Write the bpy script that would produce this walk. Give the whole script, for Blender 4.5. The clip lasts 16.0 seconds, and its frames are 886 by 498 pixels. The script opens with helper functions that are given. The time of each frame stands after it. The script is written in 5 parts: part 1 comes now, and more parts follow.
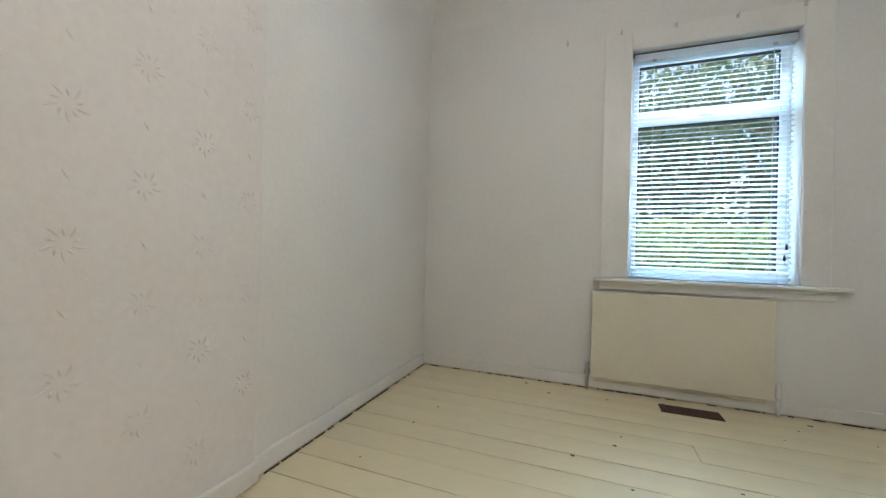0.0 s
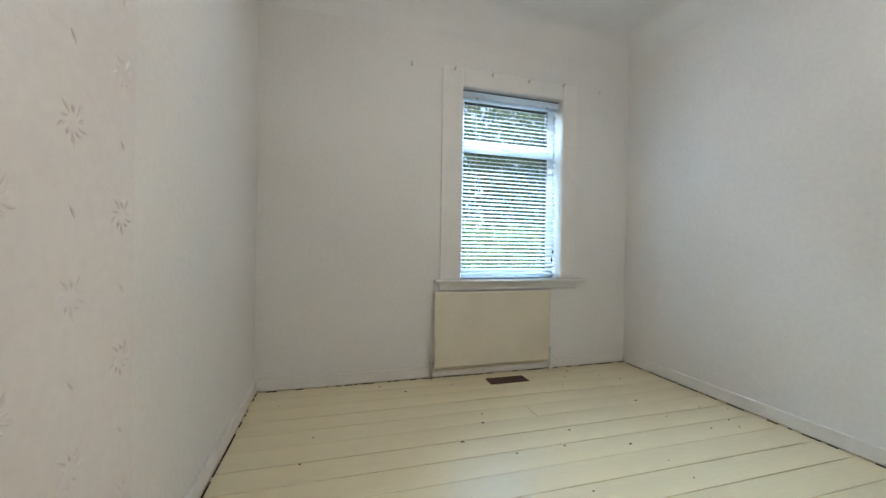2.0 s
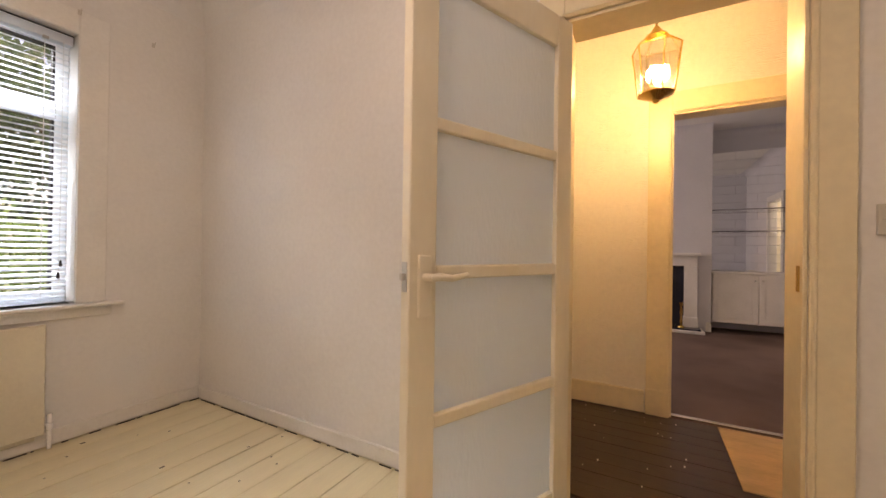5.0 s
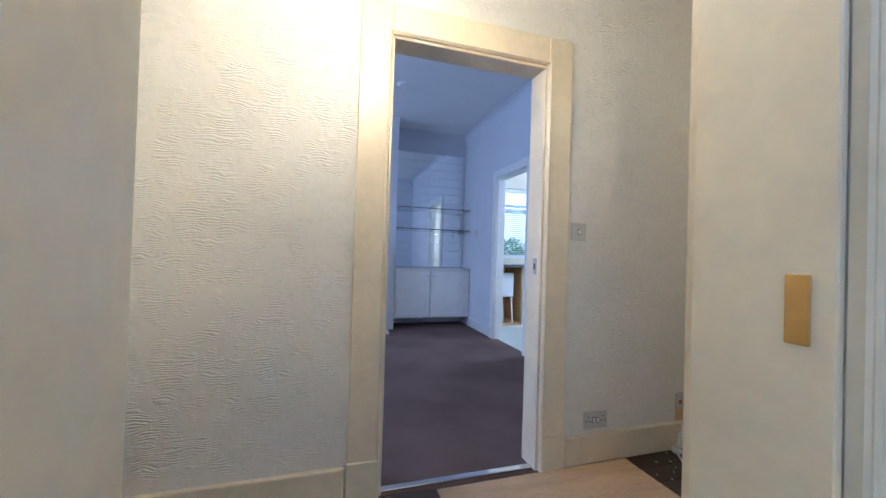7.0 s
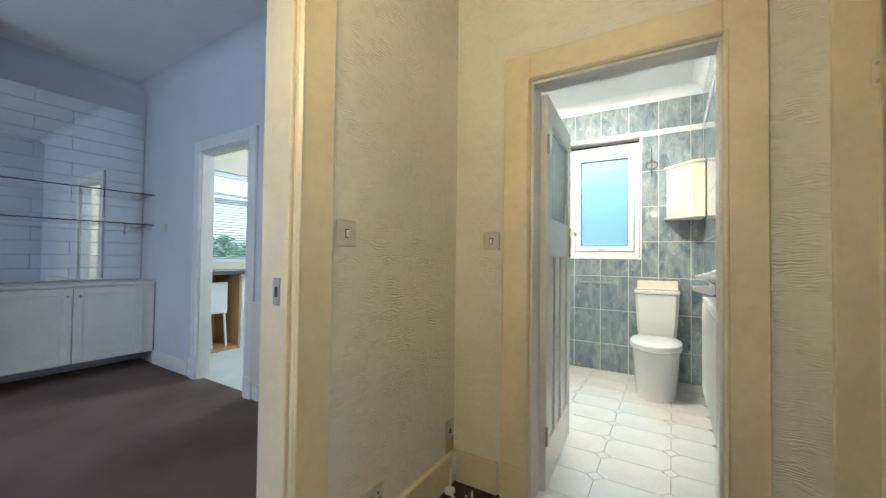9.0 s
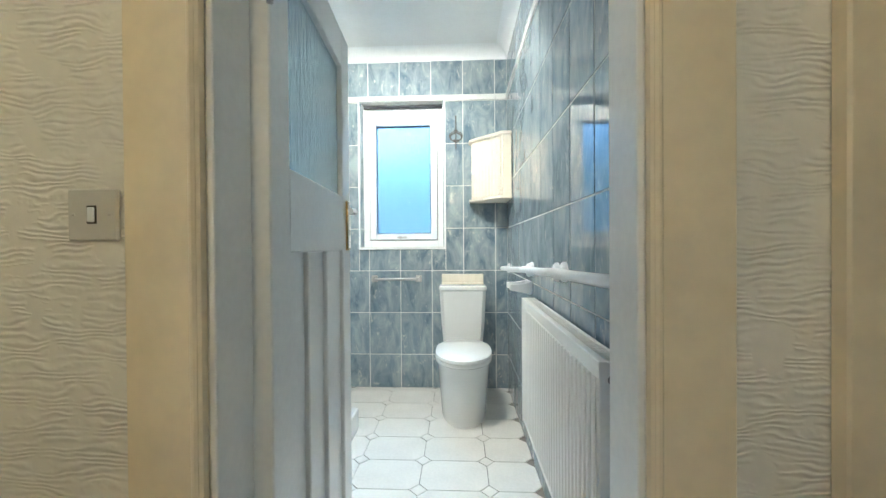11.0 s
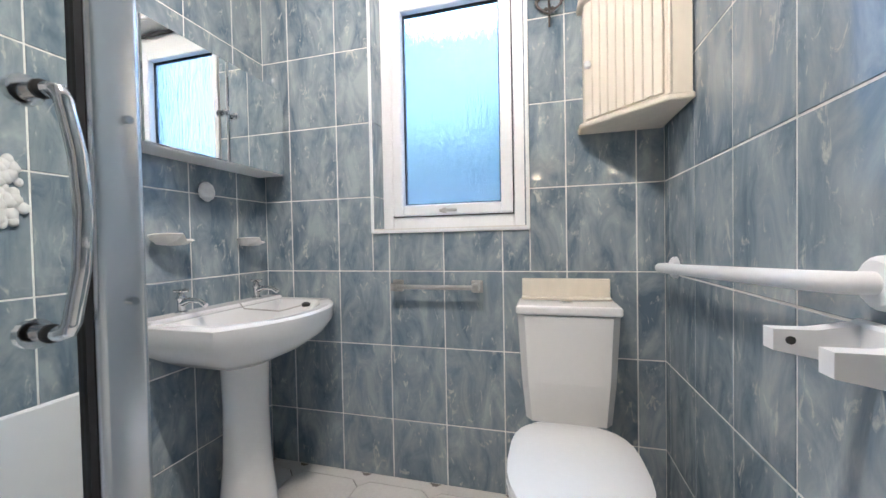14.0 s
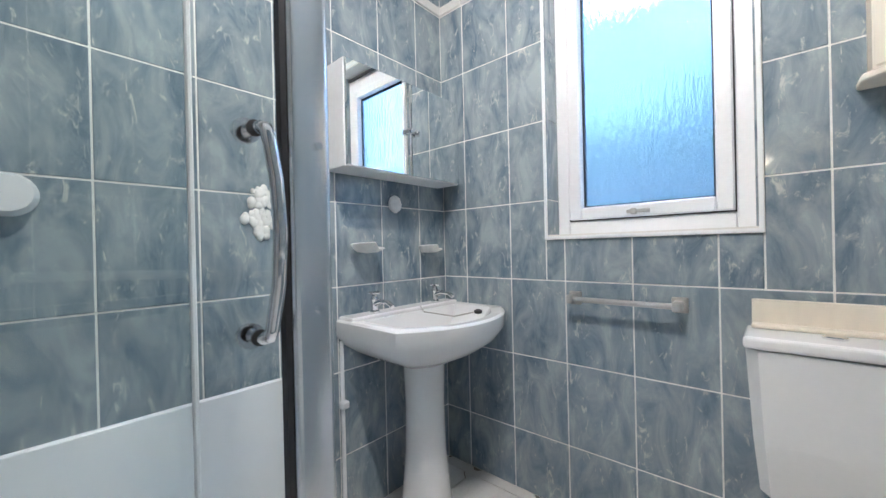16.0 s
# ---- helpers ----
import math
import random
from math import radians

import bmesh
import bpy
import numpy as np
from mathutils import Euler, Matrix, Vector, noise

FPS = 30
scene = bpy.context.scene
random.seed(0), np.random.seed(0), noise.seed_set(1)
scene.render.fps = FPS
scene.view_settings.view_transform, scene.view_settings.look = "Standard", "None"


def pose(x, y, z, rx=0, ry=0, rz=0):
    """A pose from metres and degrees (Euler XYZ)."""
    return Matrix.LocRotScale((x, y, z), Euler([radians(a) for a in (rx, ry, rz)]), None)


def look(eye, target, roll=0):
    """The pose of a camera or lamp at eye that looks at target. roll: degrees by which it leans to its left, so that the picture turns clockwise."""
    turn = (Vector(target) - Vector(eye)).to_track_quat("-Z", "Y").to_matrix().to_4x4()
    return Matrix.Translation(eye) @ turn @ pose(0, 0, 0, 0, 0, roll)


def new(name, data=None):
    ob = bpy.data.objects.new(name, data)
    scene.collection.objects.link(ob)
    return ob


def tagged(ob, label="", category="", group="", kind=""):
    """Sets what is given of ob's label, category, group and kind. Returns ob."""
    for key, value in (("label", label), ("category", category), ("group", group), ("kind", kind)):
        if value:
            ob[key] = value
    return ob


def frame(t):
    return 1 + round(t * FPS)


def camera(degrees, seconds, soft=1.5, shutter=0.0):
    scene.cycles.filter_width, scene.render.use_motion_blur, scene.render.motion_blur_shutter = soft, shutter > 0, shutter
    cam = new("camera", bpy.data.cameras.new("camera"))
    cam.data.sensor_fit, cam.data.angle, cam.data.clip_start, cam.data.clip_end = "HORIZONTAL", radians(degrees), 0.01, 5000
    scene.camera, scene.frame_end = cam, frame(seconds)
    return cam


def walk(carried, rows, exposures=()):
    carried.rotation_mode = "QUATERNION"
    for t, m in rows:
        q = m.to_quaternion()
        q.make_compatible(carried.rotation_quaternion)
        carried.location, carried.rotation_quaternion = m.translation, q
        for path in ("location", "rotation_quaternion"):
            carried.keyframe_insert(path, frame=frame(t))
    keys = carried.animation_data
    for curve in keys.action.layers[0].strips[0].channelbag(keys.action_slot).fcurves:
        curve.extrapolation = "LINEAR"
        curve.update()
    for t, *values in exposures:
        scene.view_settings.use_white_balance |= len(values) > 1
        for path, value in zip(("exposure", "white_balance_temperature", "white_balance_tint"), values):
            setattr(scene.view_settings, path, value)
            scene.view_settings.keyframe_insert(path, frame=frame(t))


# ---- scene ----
cam = camera(99.9, 16.0)
PATH = [
    (0, (-0.2, 0.133, 0.894), (-0.91, 2.003, 0.903), 1.5),
    (0.5, (-0.477, 0.13, 0.921), (-0.838, 2.097, 0.912), 1.2),
    (1, (-0.667, 0.109, 0.969), (-0.714, 2.109, 0.946), 1.1),
    (1.5, (-0.818, 0.095, 0.991), (-0.521, 2.072, 0.975), 1.1),
    (2, (-0.868, 0.106, 0.994), (-0.311, 2.026, 0.983), 0.9),
    (2.5, (-0.853, 0.107, 1.004), (-0.106, 1.962, 0.999), 0.9),
    (3, (-0.767, 0.096, 1.022), (0.176, 1.86, 1.02), 0.7),
    (3.5, (-0.635, 0.076, 1.039), (0.528, 1.703, 1.033), 0.6),
    (4, (-0.413, 0.057, 1.042), (0.958, 1.513, 1.051), 0.8),
    (4.5, (-0.143, 0.042, 1.058), (1.432, 1.274, 1.064), 0.7),
    (5, (0.118, 0.063, 1.067), (1.873, 1.023, 1.075), 0.8),
    (5.2, (0.234, 0.083, 1.075), (2.057, 0.905, 1.083), 0.7),
    (7.3, (1.54, 0.168, 1.045), (3.36, -0.66, 1.074), 1.6),
    (7.5, (1.646, 0.134, 1.049), (3.391, -0.842, 1.081), 1.4),
    (8, (1.851, 0.019, 1.078), (3.37, -1.281, 1.117), 1.2),
    (8.5, (1.968, -0.074, 1.085), (3.244, -1.614, 1.129), 0.9),
    (9, (2.043, -0.164, 1.102), (3.089, -1.868, 1.143), 0.7),
    (9.5, (2.109, -0.291, 1.081), (2.894, -2.13, 1.123), 0.4),
    (10, (2.159, -0.537, 1.071), (2.648, -2.476, 1.104), 0.5),
    (10.2, (2.175, -0.672, 1.076), (2.557, -2.635, 1.106), 0.3),
    (12.3, (2.156, -2.001, 1.181), (2.118, -3.999, 1.104), -0.7),
    (12.5, (2.152, -2.111, 1.167), (2.127, -4.109, 1.097), -0.7),
    (13, (2.18, -2.341, 1.112), (2.238, -4.339, 1.046), -0.7),
    (13.5, (2.226, -2.508, 1.064), (2.464, -4.493, 1.006), -0.9),
    (14, (2.23, -2.609, 1.057), (2.755, -4.539, 1.017), -1.1),
    (14.5, (2.252, -2.663, 1.062), (3.057, -4.494, 1.033), -1.2),
    (15, (2.26, -2.69, 1.069), (3.304, -4.396, 1.045), -1.3),
    (15.5, (2.262, -2.704, 1.074), (3.485, -4.286, 1.061), -1.4),
    (16, (2.266, -2.697, 1.074), (3.594, -4.193, 1.069), -1.3),
]
walk(cam, [(t, look(eye, target, roll)) for t, eye, target, roll in PATH],
     [(0, 1.9, 6600, 13), (3.0, 1.9, 6600, 14), (4.0, 1.9, 7500, 23), (4.4, 1.88, 8600, 30), (5.2, 1.87, 9900, 37), (6.3, 2.0, 6000, 20), (7.5, 2.15, 4250, 14), (8.0, 2.03, 5250, 10), (9.0, 2.08, 5200, 4), (10.2, 2.05, 4950, 4), (12.3, 1.76, 4650, 9), (13.0, 1.62, 4750, 14), (14.0, 1.46, 5050, 18), (15.0, 1.44, 4950, 17), (16, 1.44, 4850, 16)])

# ---- light ----
world = bpy.data.worlds.new("sky")
scene.world = world
world.use_nodes = True
wn = world.node_tree.nodes
sky = wn.new("ShaderNodeTexSky")
sky.sky_type, sky.sun_disc = "NISHITA", False
sky.sun_elevation, sky.sun_rotation = radians(57), radians(252)
sky.dust_density, sky.ozone_density = 3.0, 0.7
world.node_tree.links.new(sky.outputs[0], wn["Background"].inputs[0])
wn["Background"].inputs[1].default_value = 0.15


def lamp(name, kind, energy, color, m, size=0.05, size_y=None, angle=None):
    data = bpy.data.lights.new(name, kind)
    data.energy, data.color = energy, color
    if kind == "AREA":
        data.shape, data.size, data.size_y = "RECTANGLE", size, size_y or size
    elif kind == "SUN":
        data.angle = radians(angle)
    else:
        data.shadow_soft_size = size
    ob = new(name, data)
    ob.matrix_world = m
    return ob


lamp("sun", "SUN", 2.4, (1.0, 0.96, 0.9), look((0, 0, 10), (6.1, 2.0, 0)), angle=12)
lamp("hall_lantern_light", "POINT", 6.2, (1.0, 0.73, 0.37), pose(2.32, 0.03, 1.985), 0.05)
SPOTS = (((2.53, -2.93, 2.53), (-0.30, -0.75, -0.95), 17), ((2.62, -2.93, 2.53), (0.42, -0.70, -0.98), 24), ((2.71, -2.93, 2.53), (0.10, 0.62, -0.70), 1.2))
for eye, aim, watts in SPOTS:
    d = Vector(aim).normalized()
    at = Vector(eye) + d * 0.11
    spot = lamp("bath_spot_light", "SPOT", watts, (1.0, 0.79, 0.52), look(at, at + d), 0.014)
    spot.data.spot_size, spot.data.spot_blend = radians(142), 0.45
# added fill from an unseen point, lifts the bedroom beyond its window daylight
lamp("bedroom_fill_light", "POINT", 5.2, (1.0, 0.98, 0.95), pose(0.1, 0.77, 2.15), 0.12)
lamp("living_window_light", "AREA", 11.5, (0.84, 0.89, 1.0), look((4.9, 3.04, 1.6), (4.9, 0, 1.2)), 1.7, 1.3)
# added fill without a fitting, brightens the kitchen behind its doorway
lamp("kitchen_fill_light", "POINT", 12, (0.95, 0.98, 1.0), pose(5.2, -3.2, 2.3), 0.1)
lamp("bedroom_window_sky", "AREA", 160, (0.54, 0.80, 1.0), look((0.5, 4.17, 3.5), (0.5, 2.77, 1.2)), 1.8, 1.2)
lamp("side_window_light", "AREA", 4, (0.80, 0.90, 1.0), look((-0.5, -4.12, 1.55), (-0.2, 0, 1.0)), 1.5, 1.05)
lamp("bath_window_sky", "AREA", 28, (0.58, 0.86, 1.0), look((2.63, -5.4, 3.3), (2.63, -4.0, 1.5)), 1.5, 1.2)


# ---- materials ----
def material(name, color, rough=0.6, metal=0.0, vary=0.06, scale=3.0, fine=60.0, bump=0.15, spec=0.5, dirt=None, coat=0.0, stretch=(1, 1, 1)):
    """A surface with broad and fine variation, and fine relief."""
    m = bpy.data.materials.new(name)
    m.use_nodes = True
    n, l = m.node_tree.nodes, m.node_tree.links
    b = n["Principled BSDF"]
    tc, mp = n.new("ShaderNodeTexCoord"), n.new("ShaderNodeMapping")
    mp.inputs["Scale"].default_value = stretch
    l.new(tc.outputs["Object"], mp.inputs[0])
    big, small = n.new("ShaderNodeTexNoise"), n.new("ShaderNodeTexNoise")
    big.inputs["Scale"].default_value, small.inputs["Scale"].default_value = scale, fine
    big.inputs["Detail"].default_value = 5
    l.new(mp.outputs[0], big.inputs[0])
    l.new(mp.outputs[0], small.inputs[0])
    ramp = n.new("ShaderNodeValToRGB")
    dark = dirt or tuple(c * (1 - 3 * vary) for c in color)
    ramp.color_ramp.elements[0].color, ramp.color_ramp.elements[0].position = (*dark, 1), 0.25
    ramp.color_ramp.elements[1].color, ramp.color_ramp.elements[1].position = (*[min(1, c * (1 + vary)) for c in color], 1), 0.6
    mix = n.new("ShaderNodeMath")
    mix.operation = "MULTIPLY_ADD"
    mix.inputs[1].default_value = 0.35
    l.new(small.outputs[0], mix.inputs[0])
    sc = n.new("ShaderNodeMath")
    sc.operation = "MULTIPLY"
    sc.inputs[1].default_value = 0.65
    l.new(big.outputs[0], sc.inputs[0])
    l.new(sc.outputs[0], mix.inputs[2])
    l.new(mix.outputs[0], ramp.inputs[0])
    l.new(ramp.outputs[0], b.inputs["Base Color"])
    b.inputs["Roughness"].default_value, b.inputs["Metallic"].default_value = rough, metal
    b.inputs["Specular IOR Level"].default_value = spec
    b.inputs["Coat Weight"].default_value = coat
    if bump:
        bp = n.new("ShaderNodeBump")
        bp.inputs["Strength"].default_value, bp.inputs["Distance"].default_value = bump, 0.003
        l.new(mix.outputs[0], bp.inputs["Height"])
        l.new(bp.outputs[0], b.inputs["Normal"])
    return m


def glass(name, ripple=0.0, rough=0.0, color=(1, 1, 1), stretch=(60, 60, 8), clear=1.0, milk=0.0):
    m = bpy.data.materials.new(name)
    m.use_nodes = True
    n, l = m.node_tree.nodes, m.node_tree.links
    b = n["Principled BSDF"]
    b.inputs["Base Color"].default_value = (*color, 1)
    b.inputs["Transmission Weight"].default_value, b.inputs["Roughness"].default_value, b.inputs["IOR"].default_value = 1.0, rough, 1.3
    b.inputs["Transmission Weight"].default_value = clear
    if milk:
        out, mix, tr = n["Material Output"], n.new("ShaderNodeMixShader"), n.new("ShaderNodeBsdfTranslucent")
        tr.inputs[0].default_value, mix.inputs[0].default_value = (0.80, 0.90, 0.97, 1), milk
        l.new(b.outputs[0], mix.inputs[1])
        l.new(tr.outputs[0], mix.inputs[2])
        l.new(mix.outputs[0], out.inputs[0])
    if ripple:
        tc, mp, no, bp = n.new("ShaderNodeTexCoord"), n.new("ShaderNodeMapping"), n.new("ShaderNodeTexNoise"), n.new("ShaderNodeBump")
        mp.inputs["Scale"].default_value = stretch
        no.inputs["Scale"].default_value, no.inputs["Detail"].default_value = 1.0, 2
        bp.inputs["Strength"].default_value, bp.inputs["Distance"].default_value = ripple, 0.01
        l.new(tc.outputs["Object"], mp.inputs[0])
        l.new(mp.outputs[0], no.inputs[0])
        l.new(no.outputs[0], bp.inputs["Height"])
        l.new(bp.outputs[0], b.inputs["Normal"])
    return m


def glow(name, color, strength):
    m = bpy.data.materials.new(name)
    m.use_nodes = True
    b = m.node_tree.nodes["Principled BSDF"]
    b.inputs["Emission Color"].default_value, b.inputs["Emission Strength"].default_value = (*color, 1), strength
    return m


def marble_tile(name):
    m = bpy.data.materials.new(name)
    m.use_nodes = True
    n, l = m.node_tree.nodes, m.node_tree.links
    b = n["Principled BSDF"]
    tc, info, add, mp = n.new("ShaderNodeTexCoord"), n.new("ShaderNodeObjectInfo"), n.new("ShaderNodeVectorMath"), n.new("ShaderNodeMapping")
    sc = n.new("ShaderNodeMath")
    sc.operation, sc.inputs[1].default_value = "MULTIPLY", 40
    l.new(info.outputs["Random"], sc.inputs[0])
    l.new(tc.outputs["Object"], add.inputs[0])
    l.new(sc.outputs[0], add.inputs[1])
    mp.inputs["Rotation"].default_value = (radians(35), radians(35), 0)
    mp.inputs["Scale"].default_value = (15, 15, 6.5)
    l.new(add.outputs[0], mp.inputs[0])
    a, c = n.new("ShaderNodeTexNoise"), n.new("ShaderNodeTexNoise")
    a.inputs["Scale"].default_value, a.inputs["Detail"].default_value, a.inputs["Distortion"].default_value = 0.75, 8, 0.7
    c.inputs["Scale"].default_value, c.inputs["Detail"].default_value, c.inputs["Distortion"].default_value = 1.9, 9, 1.0
    a.inputs["Roughness"].default_value, c.inputs["Roughness"].default_value = 0.62, 0.68
    l.new(mp.outputs[0], a.inputs[0])
    l.new(mp.outputs[0], c.inputs[0])
    r1, r2, mix = n.new("ShaderNodeValToRGB"), n.new("ShaderNodeValToRGB"), n.new("ShaderNodeMix")
    r1.color_ramp.elements[0].color, r1.color_ramp.elements[0].position = (0.13, 0.18, 0.235, 1), 0.33
    r1.color_ramp.elements[1].color, r1.color_ramp.elements[1].position = (0.37, 0.42, 0.44, 1), 0.66
    r2.color_ramp.elements[0].color, r2.color_ramp.elements[0].position = (0, 0, 0, 1), 0.58
    r2.color_ramp.elements[1].color, r2.color_ramp.elements[1].position = (0.9, 0.9, 0.9, 1), 0.68
    l.new(a.outputs[0], r1.inputs[0])
    l.new(c.outputs[0], r2.inputs[0])
    mix.data_type = "RGBA"
    l.new(r2.outputs[0], mix.inputs["Factor"])
    l.new(r1.outputs[0], mix.inputs["A"])
    mix.inputs["B"].default_value = (0.56, 0.57, 0.54, 1)
    l.new(mix.outputs["Result"], b.inputs["Base Color"])
    b.inputs["Roughness"].default_value, b.inputs["IOR"].default_value = 0.045, 1.6
    return m


def relief_paper(name, color, kind):
    """Painted embossed wallpaper: swirls or a fine stipple."""
    m = material(name, color, 0.72, vary=0.03, scale=1.2, fine=40, bump=0.05)
    n, l = m.node_tree.nodes, m.node_tree.links
    tc, mp, no, wave, bp = (n.new("ShaderNode" + k) for k in ("TexCoord", "Mapping", "TexNoise", "TexWave", "Bump"))
    l.new(tc.outputs["Object"], mp.inputs[0])
    if kind == "swirl":
        wave.wave_type, wave.bands_direction = "BANDS", "Z"
        wave.inputs["Scale"].default_value, wave.inputs["Distortion"].default_value = 30, 14
        wave.inputs["Detail"].default_value, wave.inputs["Detail Scale"].default_value = 1.5, 0.9
        mp.inputs["Scale"].default_value = (0.42, 0.42, 1)
        no.inputs["Scale"].default_value, no.inputs["Detail"].default_value = 15, 3
        ramp, mul = n.new("ShaderNodeValToRGB"), n.new("ShaderNodeMath")
        ramp.color_ramp.elements[0].position, ramp.color_ramp.elements[1].position = 0.42, 0.66
        mul.operation = "MULTIPLY"
        l.new(mp.outputs[0], wave.inputs[0])
        l.new(tc.outputs["Object"], no.inputs[0])
        l.new(no.outputs[0], ramp.inputs[0])
        l.new(ramp.outputs[0], mul.inputs[0])
        l.new(wave.outputs["Fac"], mul.inputs[1])
        l.new(mul.outputs[0], bp.inputs["Height"])
        bp.inputs["Strength"].default_value, bp.inputs["Distance"].default_value = 0.6, 0.005
    else:
        no.inputs["Scale"].default_value, no.inputs["Detail"].default_value = 90, 3
        l.new(mp.outputs[0], no.inputs[0])
        l.new(no.outputs[0], bp.inputs["Height"])
        bp.inputs["Strength"].default_value, bp.inputs["Distance"].default_value = 0.16, 0.004
    l.new(bp.outputs[0], n["Principled BSDF"].inputs["Normal"])
    return m


def translucent(m, weight, color):
    """Lets part of the light through a thin sheet."""
    n, l = m.node_tree.nodes, m.node_tree.links
    mix, tr = n.new("ShaderNodeMixShader"), n.new("ShaderNodeBsdfTranslucent")
    tr.inputs[0].default_value, mix.inputs[0].default_value = (*color, 1), weight
    l.new(n["Principled BSDF"].outputs[0], mix.inputs[1])
    l.new(tr.outputs[0], mix.inputs[2])
    l.new(mix.outputs[0], n["Material Output"].inputs[0])


BREAST_PAPER = relief_paper("breast_paper", (0.785, 0.755, 0.745), "stipple")
WHITE_PAPER = relief_paper("white_paper", (0.80, 0.79, 0.77), "stipple")
HALL_PAPER = relief_paper("hall_paper", (0.82, 0.79, 0.71), "swirl")
LIVING_PAINT = material("living_paint", (0.68, 0.69, 0.73), 0.8, vary=0.02)
CEILING_PAINT = material("ceiling_paint", (0.80, 0.80, 0.79), 0.85, vary=0.02)
TRIM = material("cream_gloss", (0.80, 0.70, 0.50), 0.32, vary=0.04, scale=5, fine=30, bump=0.12)
TRIM_WHITE = material("white_gloss", (0.82, 0.81, 0.78), 0.35, vary=0.03, scale=5, bump=0.1)
DOOR_CREAM = material("door_cream", (0.80, 0.75, 0.62), 0.35, vary=0.04, scale=4, fine=25, bump=0.15, stretch=(1, 1, 0.3))
DOOR_WHITE = material("door_white", (0.80, 0.80, 0.80), 0.3, vary=0.03, bump=0.1)
BOARD = material("painted_board", (0.82, 0.73, 0.50), 0.30, vary=0.035, scale=2.2, fine=45, bump=0.25, stretch=(0.25, 2, 1))
BOARD_GAP = material("board_gap", (0.06, 0.045, 0.03), 0.9)
DARK_BOARD = material("dark_board", (0.062, 0.040, 0.026), 0.30, vary=0.2, scale=3, fine=50, bump=0.4, stretch=(2, 0.3, 1))
PLY = material("plywood", (0.62, 0.43, 0.24), 0.6, vary=0.1, scale=4, fine=60, stretch=(3, 0.5, 1))
CARPET = material("brown_carpet", (0.17, 0.118, 0.10), 0.98, vary=0.12, scale=2, fine=300, bump=0.8, spec=0.05)
RADIATOR = material("radiator_enamel", (0.76, 0.71, 0.58), 0.35, vary=0.03, bump=0.05)
RADIATOR_WHITE = material("white_enamel", (0.81, 0.80, 0.76), 0.3, vary=0.02, bump=0.04)
UPVC = material("white_plastic", (0.84, 0.85, 0.86), 0.28, vary=0.02, bump=0.03)
BLIND = material("blind_slat", (0.80, 0.82, 0.84), 0.45, vary=0.03, bump=0.05)
SEAL = material("black_seal", (0.02, 0.02, 0.022), 0.6)
CORD = material("white_cord", (0.75, 0.75, 0.73), 0.8)
VENT = material("brown_grille", (0.085, 0.038, 0.026), 0.6, vary=0.2, fine=90, bump=0.5)
METAL = material("chrome", (0.78, 0.78, 0.78), 0.10, 1.0, vary=0.03, bump=0.02)
SATIN = material("satin_chrome", (0.74, 0.77, 0.80), 0.27, 1.0, vary=0.04, bump=0.02)
STEEL = material("brushed_steel", (0.55, 0.53, 0.50), 0.30, 1.0, vary=0.06, bump=0.05)
BRASS = material("brass", (0.70, 0.47, 0.16), 0.22, 1.0, vary=0.08, bump=0.05)
IRON = material("painted_iron", (0.11, 0.10, 0.09), 0.5, 0.4, vary=0.15, bump=0.1)
CERAMIC = material("white_ceramic", (0.83, 0.83, 0.82), 0.10, vary=0.01, bump=0.0)
PLASTER = material("white_plaster", (0.80, 0.79, 0.76), 0.7, vary=0.05, scale=20, bump=0.3)
GROUT = material("pale_grout", (0.80, 0.79, 0.75), 0.8, vary=0.08)
FLOOR_TILE = material("floor_tile", (0.78, 0.76, 0.72), 0.16, vary=0.04, scale=4, fine=80, bump=0.08)
FLOOR_GROUT = material("floor_grout", (0.22, 0.20, 0.18), 0.9)
MARBLE = marble_tile("blue_marble_tile")
BORDER = material("border_tile", (0.78, 0.77, 0.74), 0.15, vary=0.03)
CAB_WOOD = material("cream_painted_wood", (0.78, 0.72, 0.60), 0.5, vary=0.04, scale=4, fine=40, bump=0.2, stretch=(1, 1, 0.3))
MIRROR = material("mirror_glass", (0.88, 0.90, 0.90), 0.015, 1.0, vary=0.0, bump=0.0)
CLEAR = glass("clear_glass")
SHOWER_GLASS = glass("shower_glass", color=(0.95, 0.985, 0.98))
FROST_DOOR = glass("reeded_glass", 0.22, 0.38, (0.88, 0.91, 0.91), (90, 90, 30), 0.4, 0.30)
RAIN_GLASS = glass("rain_glass", 1.0, 0.10, (0.80, 0.93, 1.0), (75, 75, 12), 1.0, 0.22)
RIPPLE_GLASS = glass("ripple_glass", 0.7, 0.08, (0.78, 0.86, 0.90), (85, 85, 5), 1.0, 0.10)
SOCKET = material("socket_plastic", (0.60, 0.58, 0.53), 0.35, vary=0.02, bump=0.02)
DARK = material("dark_plastic", (0.03, 0.03, 0.03), 0.5)
RED = material("red_paint", (0.5, 0.05, 0.03), 0.6)
SLATE = material("blue_black_tile", (0.012, 0.016, 0.032), 0.18, vary=0.2)
OAK = material("oak_panel", (0.52, 0.33, 0.14), 0.5, vary=0.12, scale=3, fine=40, stretch=(4, 4, 0.4))
YELLOW = material("yellow_paint", (0.78, 0.72, 0.56), 0.7, vary=0.04)
VINYL = material("pale_vinyl", (0.66, 0.69, 0.62), 0.35, vary=0.08)
WORKTOP = material("dark_worktop", (0.10, 0.11, 0.11), 0.3, vary=0.15)
LEAF = material("hedge_leaf", (0.12, 0.18, 0.06), 0.5, vary=0.25, scale=1.5, fine=12)
